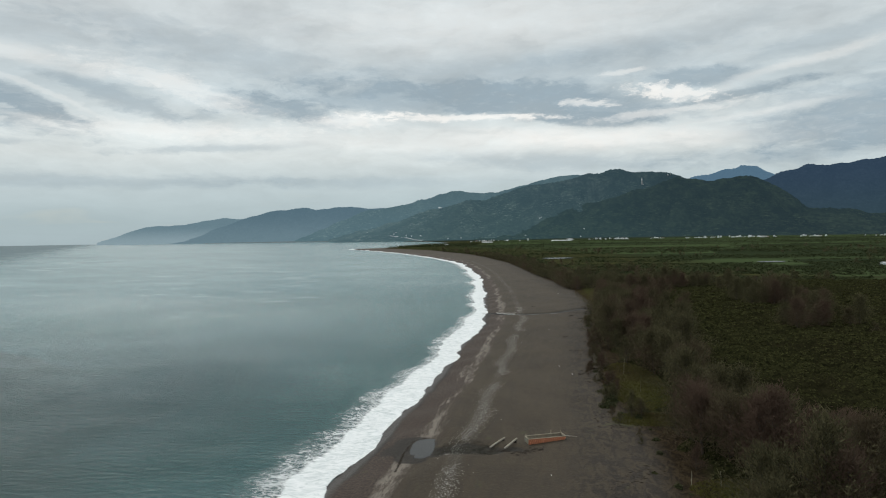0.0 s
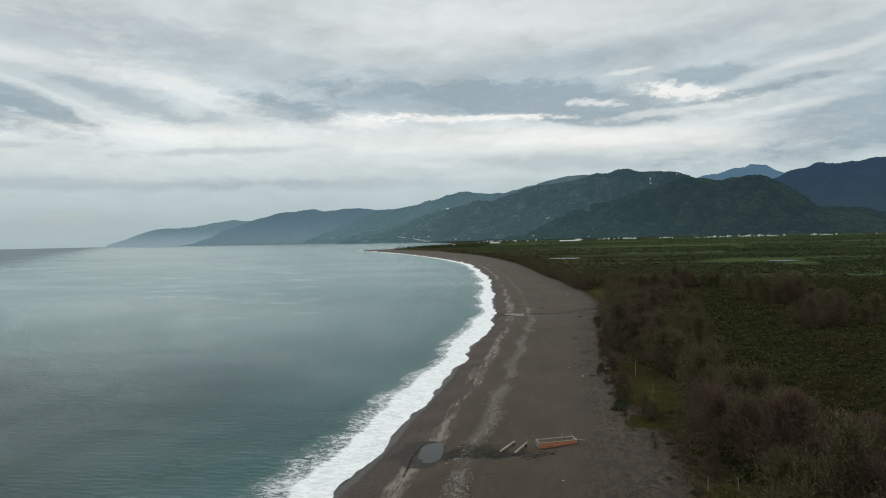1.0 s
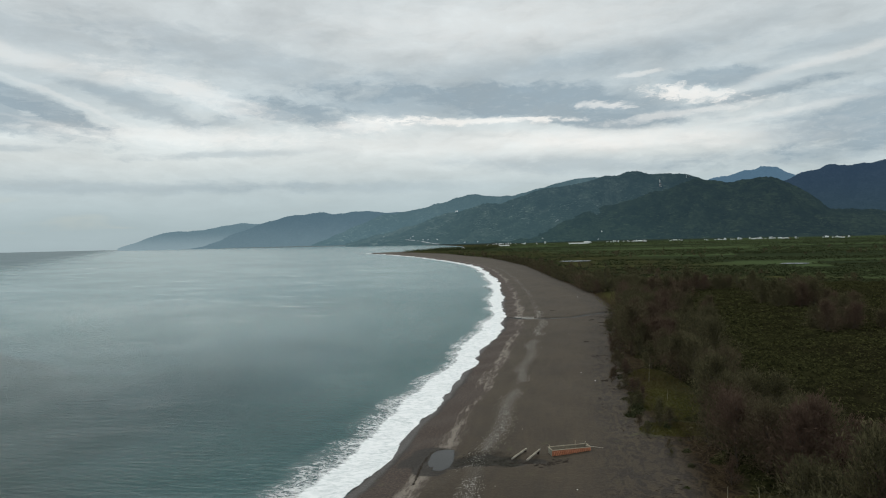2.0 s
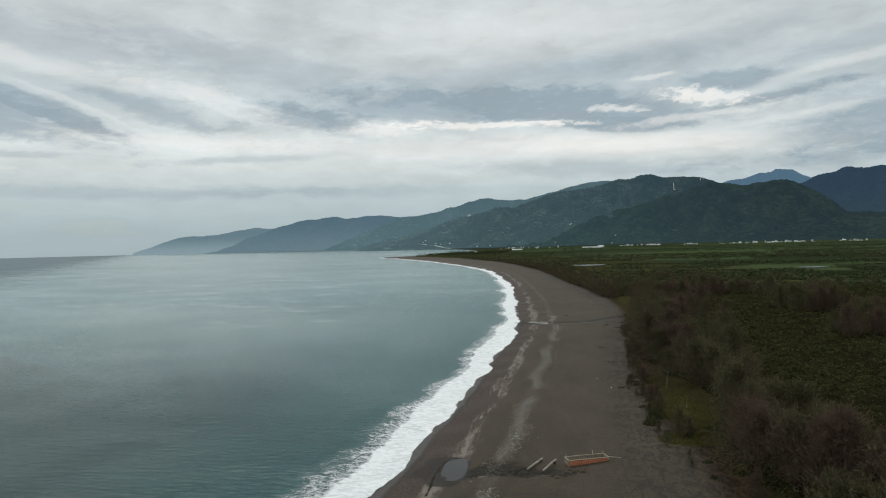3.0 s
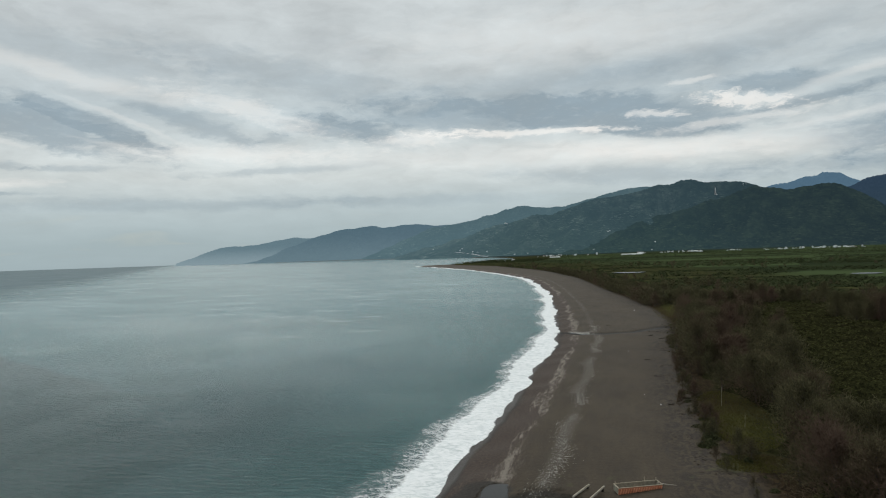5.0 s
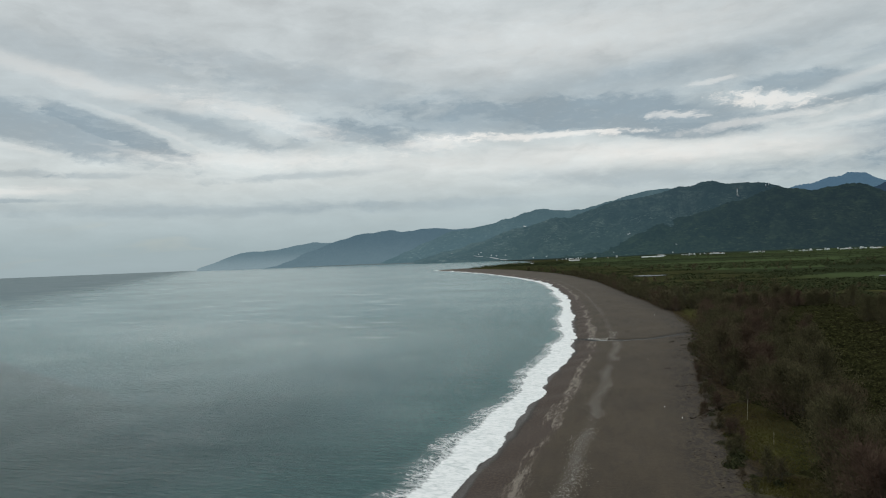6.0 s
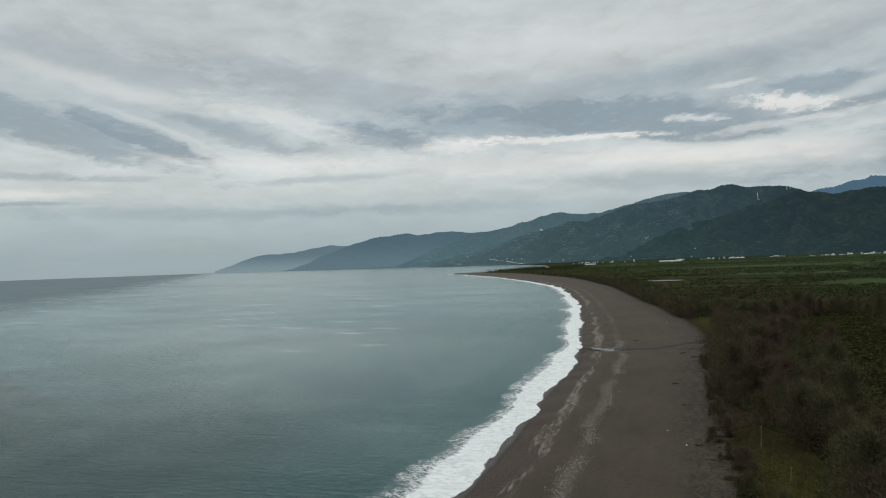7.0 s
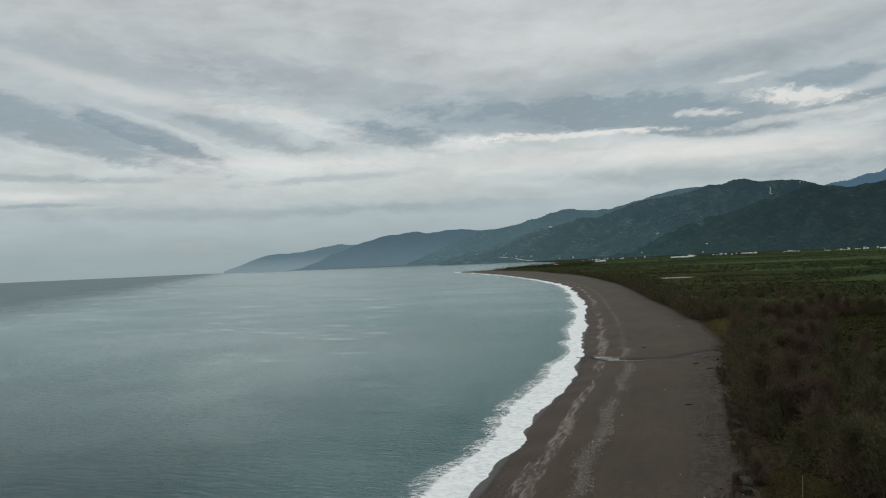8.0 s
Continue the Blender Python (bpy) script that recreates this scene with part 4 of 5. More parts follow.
def build_vines():
    """The low blanket of creepers and shrubs between the groves: a rolling canopy in a dark shade tone, lighter leaves
    on its tops.
    """
    rng = np.random.default_rng(5)
    y = [-60.0]
    while y[-1] < 352:
        y.append(y[-1] + (1.6 if y[-1] < 50 else max(0.34, (y[-1] - 20) * 0.0032)))
    y = np.array(y)
    reach = np.array(spread(0.0, 0.34, 1.0035, 150.0))
    yy = np.repeat(y[:, None], len(reach), 1)
    xx = edge_x(yy) + 1.0 + reach[None, :] * np.clip((50 + 0.45 * np.maximum(yy, 40)) / 150, 0.3, 1.2)
    xx = xx + rng.uniform(-0.1, 0.1, xx.shape)
    zz = land(xx, yy) + canopy_height(xx, yy)
    ob = new("vine_scrub")
    part("canopy", (np.stack([xx, yy, zz], -1).reshape(-1, 3), grid_faces(len(y), len(reach))[:, ::-1]), SHADED_VINE_BED, ob, smooth=True)
    n = 130000
    ly = 52 + 300 * rng.uniform(0, 1, n) ** 1.7
    lx = edge_x(ly) + 3 + rng.uniform(0, 1, n) * (46 + 0.45 * ly)
    hh = canopy_height(lx, ly)
    k = hh > rng.normal(1.05, 0.16, n)
    lx, ly, hh = lx[k], ly[k], hh[k]
    nx, ny = (hh - canopy_height(lx + 0.2, ly)) / 0.2, (hh - canopy_height(lx, ly + 0.2)) / 0.2
    nrm = np.stack([nx, ny, np.ones(len(lx))], 1) + rng.normal(0, 0.22, (len(lx), 3))
    size = rng.uniform(0.13, 0.30, len(lx)) * np.clip(ly / 110, 0.9, 2.0)
    leaves = leaf_quads(np.stack([lx, ly, land(lx, ly) + hh + rng.uniform(0, 0.10, len(lx))], 1), size, size * rng.uniform(0.5, 0.8, len(lx)), nrm, rng.uniform(0, 6.28, len(lx)), rng)
    part("leaves", leaves, VINE, ob)
    return tagged(ob, "low dark green creepers and shrubs covering the ground", "scrub", kind="stuff")


def build_far_scrub():
    """Bushes, hedges and copses of the plain, thinning out to the villages."""
    rng = np.random.default_rng(8)
    parts = []
    for n, y0, y1, wide, r0, r1, leaves in ((8000, 345, 620, 0.62, 1.0, 2.4, 14), (9000, 620, 1100, 0.62, 1.4, 3.2, 11), (9500, 1100, 2450, 0.60, 2.0, 5.0, 7)):
        y = rng.uniform(y0, y1, n)
        x = edge_x(y) + 3 + rng.uniform(0, 1, n) ** 1.1 * (wide * y + 60 - edge_x(y))
        g = value_noise(x * 0.16, y, 55.0, 7.0) + 0.6 * value_noise(x * 0.3, y, 22.0, 3.0)
        v = x - edge_x(y)
        keep = (g > -0.12) | (v < 22) & (rng.uniform(0, 1, n) < np.interp(y, (800, 1200), (0.7, 0.25)))
        keep &= (y < 1180) | (v > np.interp(y, (1180, 1480), (12, 45)))
        keep &= ~open_ground(x, y)
        x, y = x[keep], y[keep]
        r = rng.uniform(r0, r1, len(x)) * rng.uniform(0.7, 1.2, len(x))
        parts.append(clump_leaves(x, y, land(x, y), r, r * rng.uniform(0.3, 0.75, len(x)), leaves, 0.5, rng, 0.75))
    # the thicket on the point of the bay
    n = 900
    x, y = rng.uniform(-345, -150, n), rng.uniform(1480, 1760, n)
    k = x > edge_x(y) - 5
    x, y = x[k], y[k]
    r = rng.uniform(3.0, 6.5, len(x))
    parts.append(clump_leaves(x, y, land(x, y), r, r * rng.uniform(0.6, 1.3, len(x)), 18, 0.42, rng, 0.5))
    ob = mesh_object("far_scrub", *join(parts), WOODS, None, False)
    return tagged(ob, "dark green bushes and copses scattered over the coastal plain", "scrub", kind="stuff")


def build_far_trees():
    """Casuarina rows and groves of the plain, behind the beach and between the fields."""
    rng = np.random.default_rng(61)
    y = 340 + 760 * rng.uniform(0, 1, 1500) ** 1.4
    x = edge_x(y) + 2 + rng.uniform(0, 1, len(y)) ** 1.5 * (0.55 * y + 60 - edge_x(y))
    rim = 325 + 520 * rng.uniform(0, 1, 520) ** 1.2
    x = np.concatenate([x, edge_x(rim) - 1.0 + np.abs(rng.normal(0, 7.0, len(rim)))])
    y = np.concatenate([y, rim])
    v = x - edge_x(y)
    g = value_noise(x * 0.35, y, 42.0, 12.0)
    keep = ((v < 22) & (rng.uniform(0, 1, len(y)) < 0.55) | (g > 0.25)) & ~open_ground(x, y)
    leaves, wood = [], []
    for a, b in zip(x[keep], y[keep]):
        i = int(rng.integers(2, 6))
        r, s = rng.uniform(0, 6.28), rng.uniform(0.42, 1.05)
        turn = np.array([[math.cos(r), -math.sin(r), 0], [math.sin(r), math.cos(r), 0], [0, 0, 1]]) * (1.35, 1.35, 1.0)
        at = np.array([a, b, float(land(a, b))])
        lv = TREE_MESHES[i][1][0].reshape(-1, 3, 3)[::(13 if b < 600 else 22)]
        mid = lv.mean(1, keepdims=True)
        lv = ((lv - mid) * (2.8 if b < 600 else 3.8) + mid) * s
        leaves.append((lv.reshape(-1, 3) @ turn.T + at, np.arange(lv.shape[0] * 3).reshape(-1, 3)))
        wood.append(((limb((0, 0, -0.3), (0.1, 0, 4.0 * s), 0.14, 0.05, 4)[0]) @ turn.T + at, limb((0, 0, 0), (0, 0.1, 1), 1, 1, 4)[1]))
    ob = new("far_casuarinas")
    part("foliage", join(leaves), NEEDLES, ob)
    part("trunks", join(wood), BARK, ob)
    return tagged(ob, "rows and groves of dull brown-green casuarinas on the plain", "woodland", kind="stuff")


def build_edge_bushes():
    """Small separate bushes where the sand meets the scrub."""
    rng = np.random.default_rng(17)
    protos = []
    for k in range(3):
        n = 26
        x, y = rng.normal(0, 0.45, n), rng.normal(0, 0.45, n)
        hgt = rng.uniform(0.5, 1.6, n) * (1 - 0.5 * np.hypot(x, y))
        g = clump_leaves(x, y, np.zeros(n), np.full(n, 0.55), np.maximum(hgt, 0.3), 16, 0.24, rng, 0.3)
        ob = new("bush")
        part("foliage", g, SHRUB, ob)
        part("stem", join([limb((0, 0, -0.2), (rng.normal(0, 0.15), rng.normal(0, 0.15), 0.8), 0.05, 0.02, 5), limb((0.05, 0, -0.2), (0.4, 0.2, 0.7), 0.04, 0.015, 5)]), BARK, ob)
        protos.append(tagged(ob, "small dark green bush at the edge of the sand", "bush", "bushes along the sand"))
    spots = [(11.0, 104.0), (11.8, 107.5), (12.0, 111.0), (10.8, 114.0), (12.2, 118.0), (11.6, 122.0), (12.6, 126.0), (11.2, 130.5), (12.9, 134.0), (11.9, 138.0), (12.8, 143.0), (13.0, 149.0), (12.4, 155.0),
             (13.2, 161.0), (14.6, 96.5), (15.8, 101.0), (13.4, 168.0), (14.0, 176.0), (15.0, 186.0), (14.2, 197.0), (16.4, 208.0), (17.0, 220.0)]
    sapling = new("casuarina_sapling")
    part("trunk", TREE_MESHES[5][0], BARK, sapling)
    part("crown", TREE_MESHES[5][1], NEEDLES, sapling)
    sapling.matrix_basis = pose(12.4, 109.0, float(land(12.4, 109.0)) - 0.1, 0, 0, 0)
    sapling.scale = (0.7, 0.7, 0.75)
    tagged(sapling, "young upright casuarina at the edge of the sand", "tree", "saplings along the sand")
    for i, (a, b) in enumerate(spots):
        if i % 3:
            for _ in range(2):
                plant(sapling, a + rng.normal(0, 0.7), b + rng.normal(0, 1.0), rng, 0.45, 0.95)
        ob = protos[i % 3]
        if i < 3:
            ob.matrix_basis = pose(a, b, float(land(a, b)))
            s = rng.uniform(0.8, 1.3)
            ob.scale = (s, s, s)
        else:
            plant(ob, a, b, rng, 0.4, 0.85)
    # stragglers out on the sand
    for k in range(26):
        b = 84 + 5.2 * k + rng.uniform(-2.5, 2.5)
        plant(sapling, float(edge_x(b)) + rng.normal(-1.6, 1.2), b, rng, 0.3, 0.62)
    for k in range(44):
        b = 62 + 4.3 * k + rng.uniform(-2, 2)
        plant(protos[k % 3], float(edge_x(b)) + rng.normal(-0.6, 0.9), b, rng, 0.2, 0.55)


def build_grass():
    rng = np.random.default_rng(23)
    parts = []
    for cx, cy, rx, ry, n in ((15.8, 96.0, 5.0, 3.6, 2600), (17.0, 120.0, 5.4, 19.0, 8000), (22.0, 69.3, 6.0, 3.6, 2400), (24.5, 295.0, 8.5, 45.0, 2600), (104.0, 300.0, 20.0, 5.0, 1500)):
        a, q = rng.uniform(0, 6.28, n), rng.uniform(0, 1, n) ** 0.5
        x, y = cx + rx * q * np.cos(a), cy + ry * q * np.sin(a)
        c = np.stack([x, y, land(x, y) + 0.12], 1)
        nrm = rng.normal(0, 1, (n, 3)) * (1, 1, 0.35)
        parts.append(leaf_quads(c, rng.uniform(0.15, 0.34, n), rng.uniform(0.018, 0.05, n), nrm, rng.uniform(0, 6.28, n), rng))
    return tagged(mesh_object("grass", *join(parts), GRASS, None, False), "yellowish green grass tufts in clearings behind the sand", "grass", kind="stuff")


build_trees()
build_vines()
build_far_scrub()
build_far_trees()
build_edge_bushes()
build_grass()


# ---- things on the beach ----
ORANGE = plain("faded_orange_paint", (0.54, 0.20, 0.10), (0.66, 0.30, 0.18), 2.5, 0.8)
# for the panel behind the ribs, darker than them so that they stand out
DARK_ORANGE = plain("dark_orange_paint", (0.33, 0.13, 0.07), (0.45, 0.19, 0.11), 2.5, 0.85)
PALE_RIM = plain("weathered_pale_timber", (0.26, 0.23, 0.17), (0.42, 0.37, 0.28), 3.0, 0.85)
INSIDE = plain("dull_olive_lining", (0.17, 0.16, 0.12), (0.28, 0.265, 0.21), 3.0, 0.9)
DRIFT = plain("bleached_driftwood", (0.25, 0.225, 0.19), (0.42, 0.385, 0.335), 3.0, 0.9)
BAMBOO = plain("bleached_bamboo", (0.24, 0.22, 0.15), (0.38, 0.35, 0.26), 5.0, 0.7)
ROCK = plain("wet_black_stone", (0.018, 0.017, 0.014), (0.062, 0.058, 0.046), 2.0, 0.8, 0.0, 0.3, 0.05)
PEBBLE = plain("pale_pebble", (0.24, 0.228, 0.205), (0.43, 0.412, 0.375), 3.0, 0.85)
LITTER_DARK = plain("dark_drift_litter", (0.018, 0.015, 0.012), (0.050, 0.041, 0.033), 4.0, 0.9, 0.0, 0.3, 0.05)
WHITE_SCRAP = plain("white_scrap", (0.55, 0.55, 0.53), (0.75, 0.75, 0.73), 5.0, 0.6)


def water_material(name, col, rough, spec=0.12):
    m, nt = material(name)
    pos = nd(nt, "NewGeometry").outputs["Position"]
    b = nd(nt, "BsdfPrincipled", {"Base Color": (*col, 1), "Roughness": rough, "IOR": 1.33, "Specular IOR Level": spec,
                                  "Normal": nd(nt, "Bump", {"Height": noise_tex(nt, pos, 2.0, 3.0), "Strength": 0.08, "Distance": 0.05}).outputs[0]})
    nt.links.new(b.outputs[0], nd(nt, "OutputMaterial").inputs[0])
    return m


POOL_WATER = water_material("still_pool_water", (0.024, 0.025, 0.024), 0.12, 0.20)
POND_WATER = water_material("fish_pond_water", (0.060, 0.068, 0.062), 0.25, 0.5)


def box(sx, sy, sz, bevel=0.0, at=(0, 0, 0)):
    """A bevelled box as a bmesh, its base at z = 0 of at."""
    bm = bmesh.new()
    bmesh.ops.create_cube(bm, size=1.0)
    bmesh.ops.scale(bm, vec=(sx, sy, sz), verts=bm.verts)
    bmesh.ops.translate(bm, vec=(at[0], at[1], at[2] + sz / 2), verts=bm.verts)
    if bevel:
        bmesh.ops.bevel(bm, geom=list(bm.edges), offset=bevel, segments=1, affect="EDGES")
    return bm


def bm_part(name, bm, mat, parent, label="", m=None):
    me = bpy.data.meshes.new(name)
    if m is not None:
        bm.transform(m)
    bm.to_mesh(me)
    bm.free()
    me.materials.append(mat)
    ob = new(name, me)
    ob.parent = parent
    if label:
        ob["label"] = label
    return ob


def tube(a, b, ra, rb, sides=8):
    bm = bmesh.new()
    a, b = Vector(a), Vector(b)
    bmesh.ops.create_cone(bm, cap_ends=True, segments=sides, radius1=ra, radius2=rb, depth=(b - a).length)
    bm.transform(Matrix.Translation((a + b) / 2) @ (b - a).to_track_quat("Z", "Y").to_matrix().to_4x4())
    return bm


def build_raft():
    """The stranded trough: a long open timber box with an orange ribbed side, half sunk in the sand."""
    length, wide, high, t = 5.3, 1.3, 0.74, 0.07
    ob = new("stranded_trough")
    bm_part("floor_board", box(length - 0.1, wide - 0.1, 0.08, 0.01, (0, 0, 0.02)), INSIDE, ob)
    front = bm_part("front_side", box(length, t, high, 0.02, (0, -wide / 2 + t / 2, -0.05)), DARK_ORANGE, ob, "faded orange ribbed side")
    bm_part("back_side", box(length, t, high, 0.02, (0, wide / 2 - t / 2, -0.05)), INSIDE, ob, "dull olive inner side")
    for sx in (-1, 1):
        bm_part("end_board", box(t, wide - 2 * t - 0.01, high - 0.06, 0.02, (sx * (length / 2 - t / 2), 0, -0.02)), INSIDE, ob)
    n = 17
    for i in range(n):
        x = -length / 2 + 0.2 + (length - 0.4) * i / (n - 1)
        m = Matrix.Translation((x, -wide / 2 - 0.03, 0.02)) @ Matrix.Rotation(radians(16), 4, "Y")
        bm_part("rib", box(0.11, 0.07, high - 0.16, 0.015), ORANGE, front, m=m)
    for sy in (-1, 1):
        bm_part("rail", box(length + 0.12, 0.09, 0.06, 0.012, (0, sy * (wide / 2 - 0.04), high - 0.05)), PALE_RIM, ob, "pale weathered rail")
    for sx in (-1, 1):
        bm_part("end_rail", box(0.11, wide - 0.21, 0.07, 0.015, (sx * (length / 2), 0, high - 0.045)), PALE_RIM, ob)
    for x, y, h in ((1.1, 0.6, 0.45), (2.5, 0.58, 0.28), (-2.5, 0.58, 0.2)):
        bm_part("post", box(0.07, 0.07, h, 0.01, (x, y, high + 0.04)), PALE_RIM, ob)
    bm_part("pole", tube((length / 2 - 0.3, 0.1, 0.62), (length / 2 + 1.9, -0.35, 0.35), 0.05, 0.035), DRIFT, ob, "bleached pole sticking out")
    x, y = 0.98, 85.85
    ob.matrix_basis = pose(x, y, float(land(x, y)) - 0.06, 5.0, 1.2, 25.0)
    return tagged(ob, "stranded open trough with faded orange side on dark sand", "trough")


def build_beams():
    for (ax, ay), (bx, by), rise in (((-6.1, 82.9), (-4.4, 86.4), 0.25), ((-4.2, 82.5), (-2.7, 85.5), 0.42)):
        ob = new("driftwood_beam")
        n = math.hypot(bx - ax, by - ay)
        bm_part("beam", box(0.21, n, 0.18, 0.03, (0, 0, 0)), DRIFT, ob)
        bm_part("batten", box(0.10, n - 0.3, 0.05, 0.012, (0.04, 0, 0.177)), PALE_RIM, ob)
        bm_part("prop", box(0.2, 0.3, rise, 0.04, (0, n / 2 - 0.45, -rise + 0.03)), LITTER_DARK, ob)
        z = float(land((ax + bx) / 2, (ay + by) / 2))
        ob.matrix_basis = pose((ax + bx) / 2, (ay + by) / 2, z + rise / 2 - 0.05, math.degrees(math.atan2(rise, n)), 0, math.degrees(-math.atan2(bx - ax, by - ay)))
        tagged(ob, "bleached squared beam propped up on dark sand", "beam", "beams beside the trough")


def sheet_of_water(name, centre, rings, mat, label):
    """A level pool with an uneven rim."""
    bm = bmesh.new()
    verts = [bm.verts.new(p) for p in rings]
    bm.faces.new(verts)
    me = bpy.data.meshes.new(name)
    bm.to_mesh(me)
    bm.free()
    me.materials.append(mat)
    ob = new(name, me)
    ob.matrix_basis = Matrix.Translation(centre)
    return tagged(ob, label, "water", kind="structure")


def build_waters():
    knots = [Vector(p) for p in ((-17.2, 84.0), (-17.0, 87.0), (-15.8, 88.2), (-14.5, 87.2), (-14.1, 84.0), (-14.2, 81.0), (-15.3, 79.6), (-16.6, 80.8))]
    rim = []
    for i in range(len(knots)):
        p0, p1, p2, p3 = (knots[(i + k - 1) % len(knots)] for k in range(4))
        for k in range(8):
            t = k / 8
            p = 0.5 * (2 * p1 + (p2 - p0) * t + (2 * p0 - 5 * p1 + 4 * p2 - p3) * t * t + (3 * p1 - p0 - 3 * p2 + p3) * t ** 3)
            n = noise.noise((p.x * 1.4, p.y * 1.4, 3.0))
            rim.append((p.x + 0.45 * n, p.y + 0.75 * n, 0))
    sheet_of_water("pool_water", (0.45, 0.1, 0.845), rim, POOL_WATER, "still grey pool behind the beach crest")
    left, right = [], []
    pts = [Vector((*p, 0)) for p in STREAM]
    fine_pts = []
    for a, b in zip(pts, pts[1:]):
        fine_pts += [a.lerp(b, k / 8) for k in range(8)]
    for i, p in enumerate(fine_pts[:-1]):
        t = (fine_pts[i + 1] - p).normalized()
        w = (1.0 if p.x < -9 else 0.30 if p.x < 0 else 0.12) * (1 + 0.5 * noise.noise((p.x * 0.5, p.y * 0.5, 2.0)))
        n = Vector((-t.y, t.x, 0)) * w
        zz = float(land(p.x, p.y)) + 0.05
        left.append((p.x + n.x, p.y + n.y, zz))
        right.append((p.x - n.x, p.y - n.y, zz))
    k = len(left)
    faces = np.array([(i, i + 1, k + i + 1, k + i) for i in range(k - 1)])
    tagged(mesh_object("stream_water", left + right, faces, POOL_WATER), "thin stream cutting across the beach to the sea", "stream", kind="structure")


def stones(name, spots, sizes, mat, label, seed, flat=0.55, slim=1.0):
    rng = np.random.default_rng(seed)
    base = np.array([(1, 0, 0), (0, 1, 0), (-1, 0, 0), (0, -1, 0), (0, 0, 1), (0, 0, -1), (.7, .7, .35), (-.7, .7, .3), (-.7, -.7, .35), (.7, -.7, .3)])
    tris = np.array([(0, 6, 4), (6, 1, 4), (1, 7, 4), (7, 2, 4), (2, 8, 4), (8, 3, 4), (3, 9, 4), (9, 0, 4), (0, 5, 6), (6, 5, 1), (1, 5, 7), (7, 5, 2), (2, 5, 8), (8, 5, 3), (3, 5, 9), (9, 5, 0)])
    parts = []
    for (x, y), s in zip(spots, sizes):
        v = base * rng.uniform(0.65, 1.25, (10, 1)) * (s, s * slim * rng.uniform(0.6, 1.0), s * flat)
        a = rng.uniform(0, 6.28)
        turn = np.array([[math.cos(a), -math.sin(a), 0], [math.sin(a), math.cos(a), 0], [0, 0, 1]])
        parts.append((v @ turn.T + (x, y, float(land(x, y)) + s * flat * 0.2), tris))
    return tagged(mesh_object(name, *join(parts), mat, None, False), label, "stones", kind="stuff")


def build_stones():
    rng = np.random.default_rng(31)
    n = 3400
    t = rng.uniform(0, 1, n) ** 0.8
    x = -13.2 + 7.7 * t + rng.normal(0, 0.3, n)
    y = 82.4 + 0.6 * np.sin(t * 4) + rng.normal(0, 1.35, n) * np.interp(t, (0, 0.5, 1), (0.9, 1.2, 0.6))
    stones("outfall_stones", list(zip(x, y)), rng.uniform(0.025, 0.10, n), ROCK, "wet black stones in the drain above the pool", 3)
    n = 90
    t = rng.uniform(0, 1, n)
    x = -6.5 + 7.5 * t
    y = 81.8 + 0.7 * np.sin(t * 9) + rng.normal(0, 0.5, n)
    stones("drain_litter", list(zip(x, y)), rng.uniform(0.08, 0.28, n), LITTER_DARK, "dark drift litter in a shallow runnel", 4, 0.3)
    n = 420
    t = rng.uniform(0, 1, n)
    x = np.interp(t, (0, 0.35, 0.5, 1), (-15.4, -16.9, -17.3, -16.9)) + rng.normal(0, 0.08, n)
    y = np.interp(t, (0, 0.35, 0.5, 1), (88.6, 86.5, 82.0, 74.5)) + rng.normal(0, 0.2, n)
    stones("pool_scarp", list(zip(x, y)), rng.uniform(0.04, 0.12, n), LITTER_DARK, "dark crumbling edge of wet shingle beside the pool", 9, 0.4)
    # flat pale stones stand in for the foam patches at the stream mouth
    n = 260
    t = rng.uniform(0, 1, n)
    x = np.interp(t, (0, 1), (-15.5, -8.0)) + rng.normal(0, 0.3, n)
    y = np.interp(t, (0, 0.7, 1), (240.5, 234.0, 232.5)) + rng.normal(0, 0.9, n)
    stones("stream_pebbles", list(zip(x, y)), rng.uniform(0.1, 0.38, n), PEBBLE, "flat pale stones standing for foam patches where the stream meets the surf", 12, 0.12)
    n = 5200
    y = 62 + 190 * rng.uniform(0, 1, n) ** 1.3
    x = shore_x(y) + 12.4 + rng.normal(0, 0.75, n) + 0.8 * np.sin(y * 0.21)
    k = value_noise(x * 0.6, y * 0.4, 4.0, 8.0) > -0.25
    stones("pebble_band", list(zip(x[k], y[k])), rng.uniform(0.03, 0.085, n)[k], PEBBLE, "pale pebbles strewn along the beach crest", 6)
    n = 4200
    y = 62 + 190 * rng.uniform(0, 1, n)
    x = edge_x(y) - rng.choice((-0.6, 1.2, 3.4, 5.6), n, p=(0.3, 0.35, 0.22, 0.13)) + 0.9 * np.sin(y * 0.35) + rng.normal(0, 0.7, n)
    k = value_noise(x * 0.4, y * 0.4, 3.0, 2.0) > 0.0
    x, y, n = x[k], y[k], int(k.sum())
    stones("drift_line", list(zip(x, y)), rng.uniform(0.06, 0.34, n), LITTER_DARK, "dark driftwood bits and litter below the scrub", 7, 0.18, 0.3)


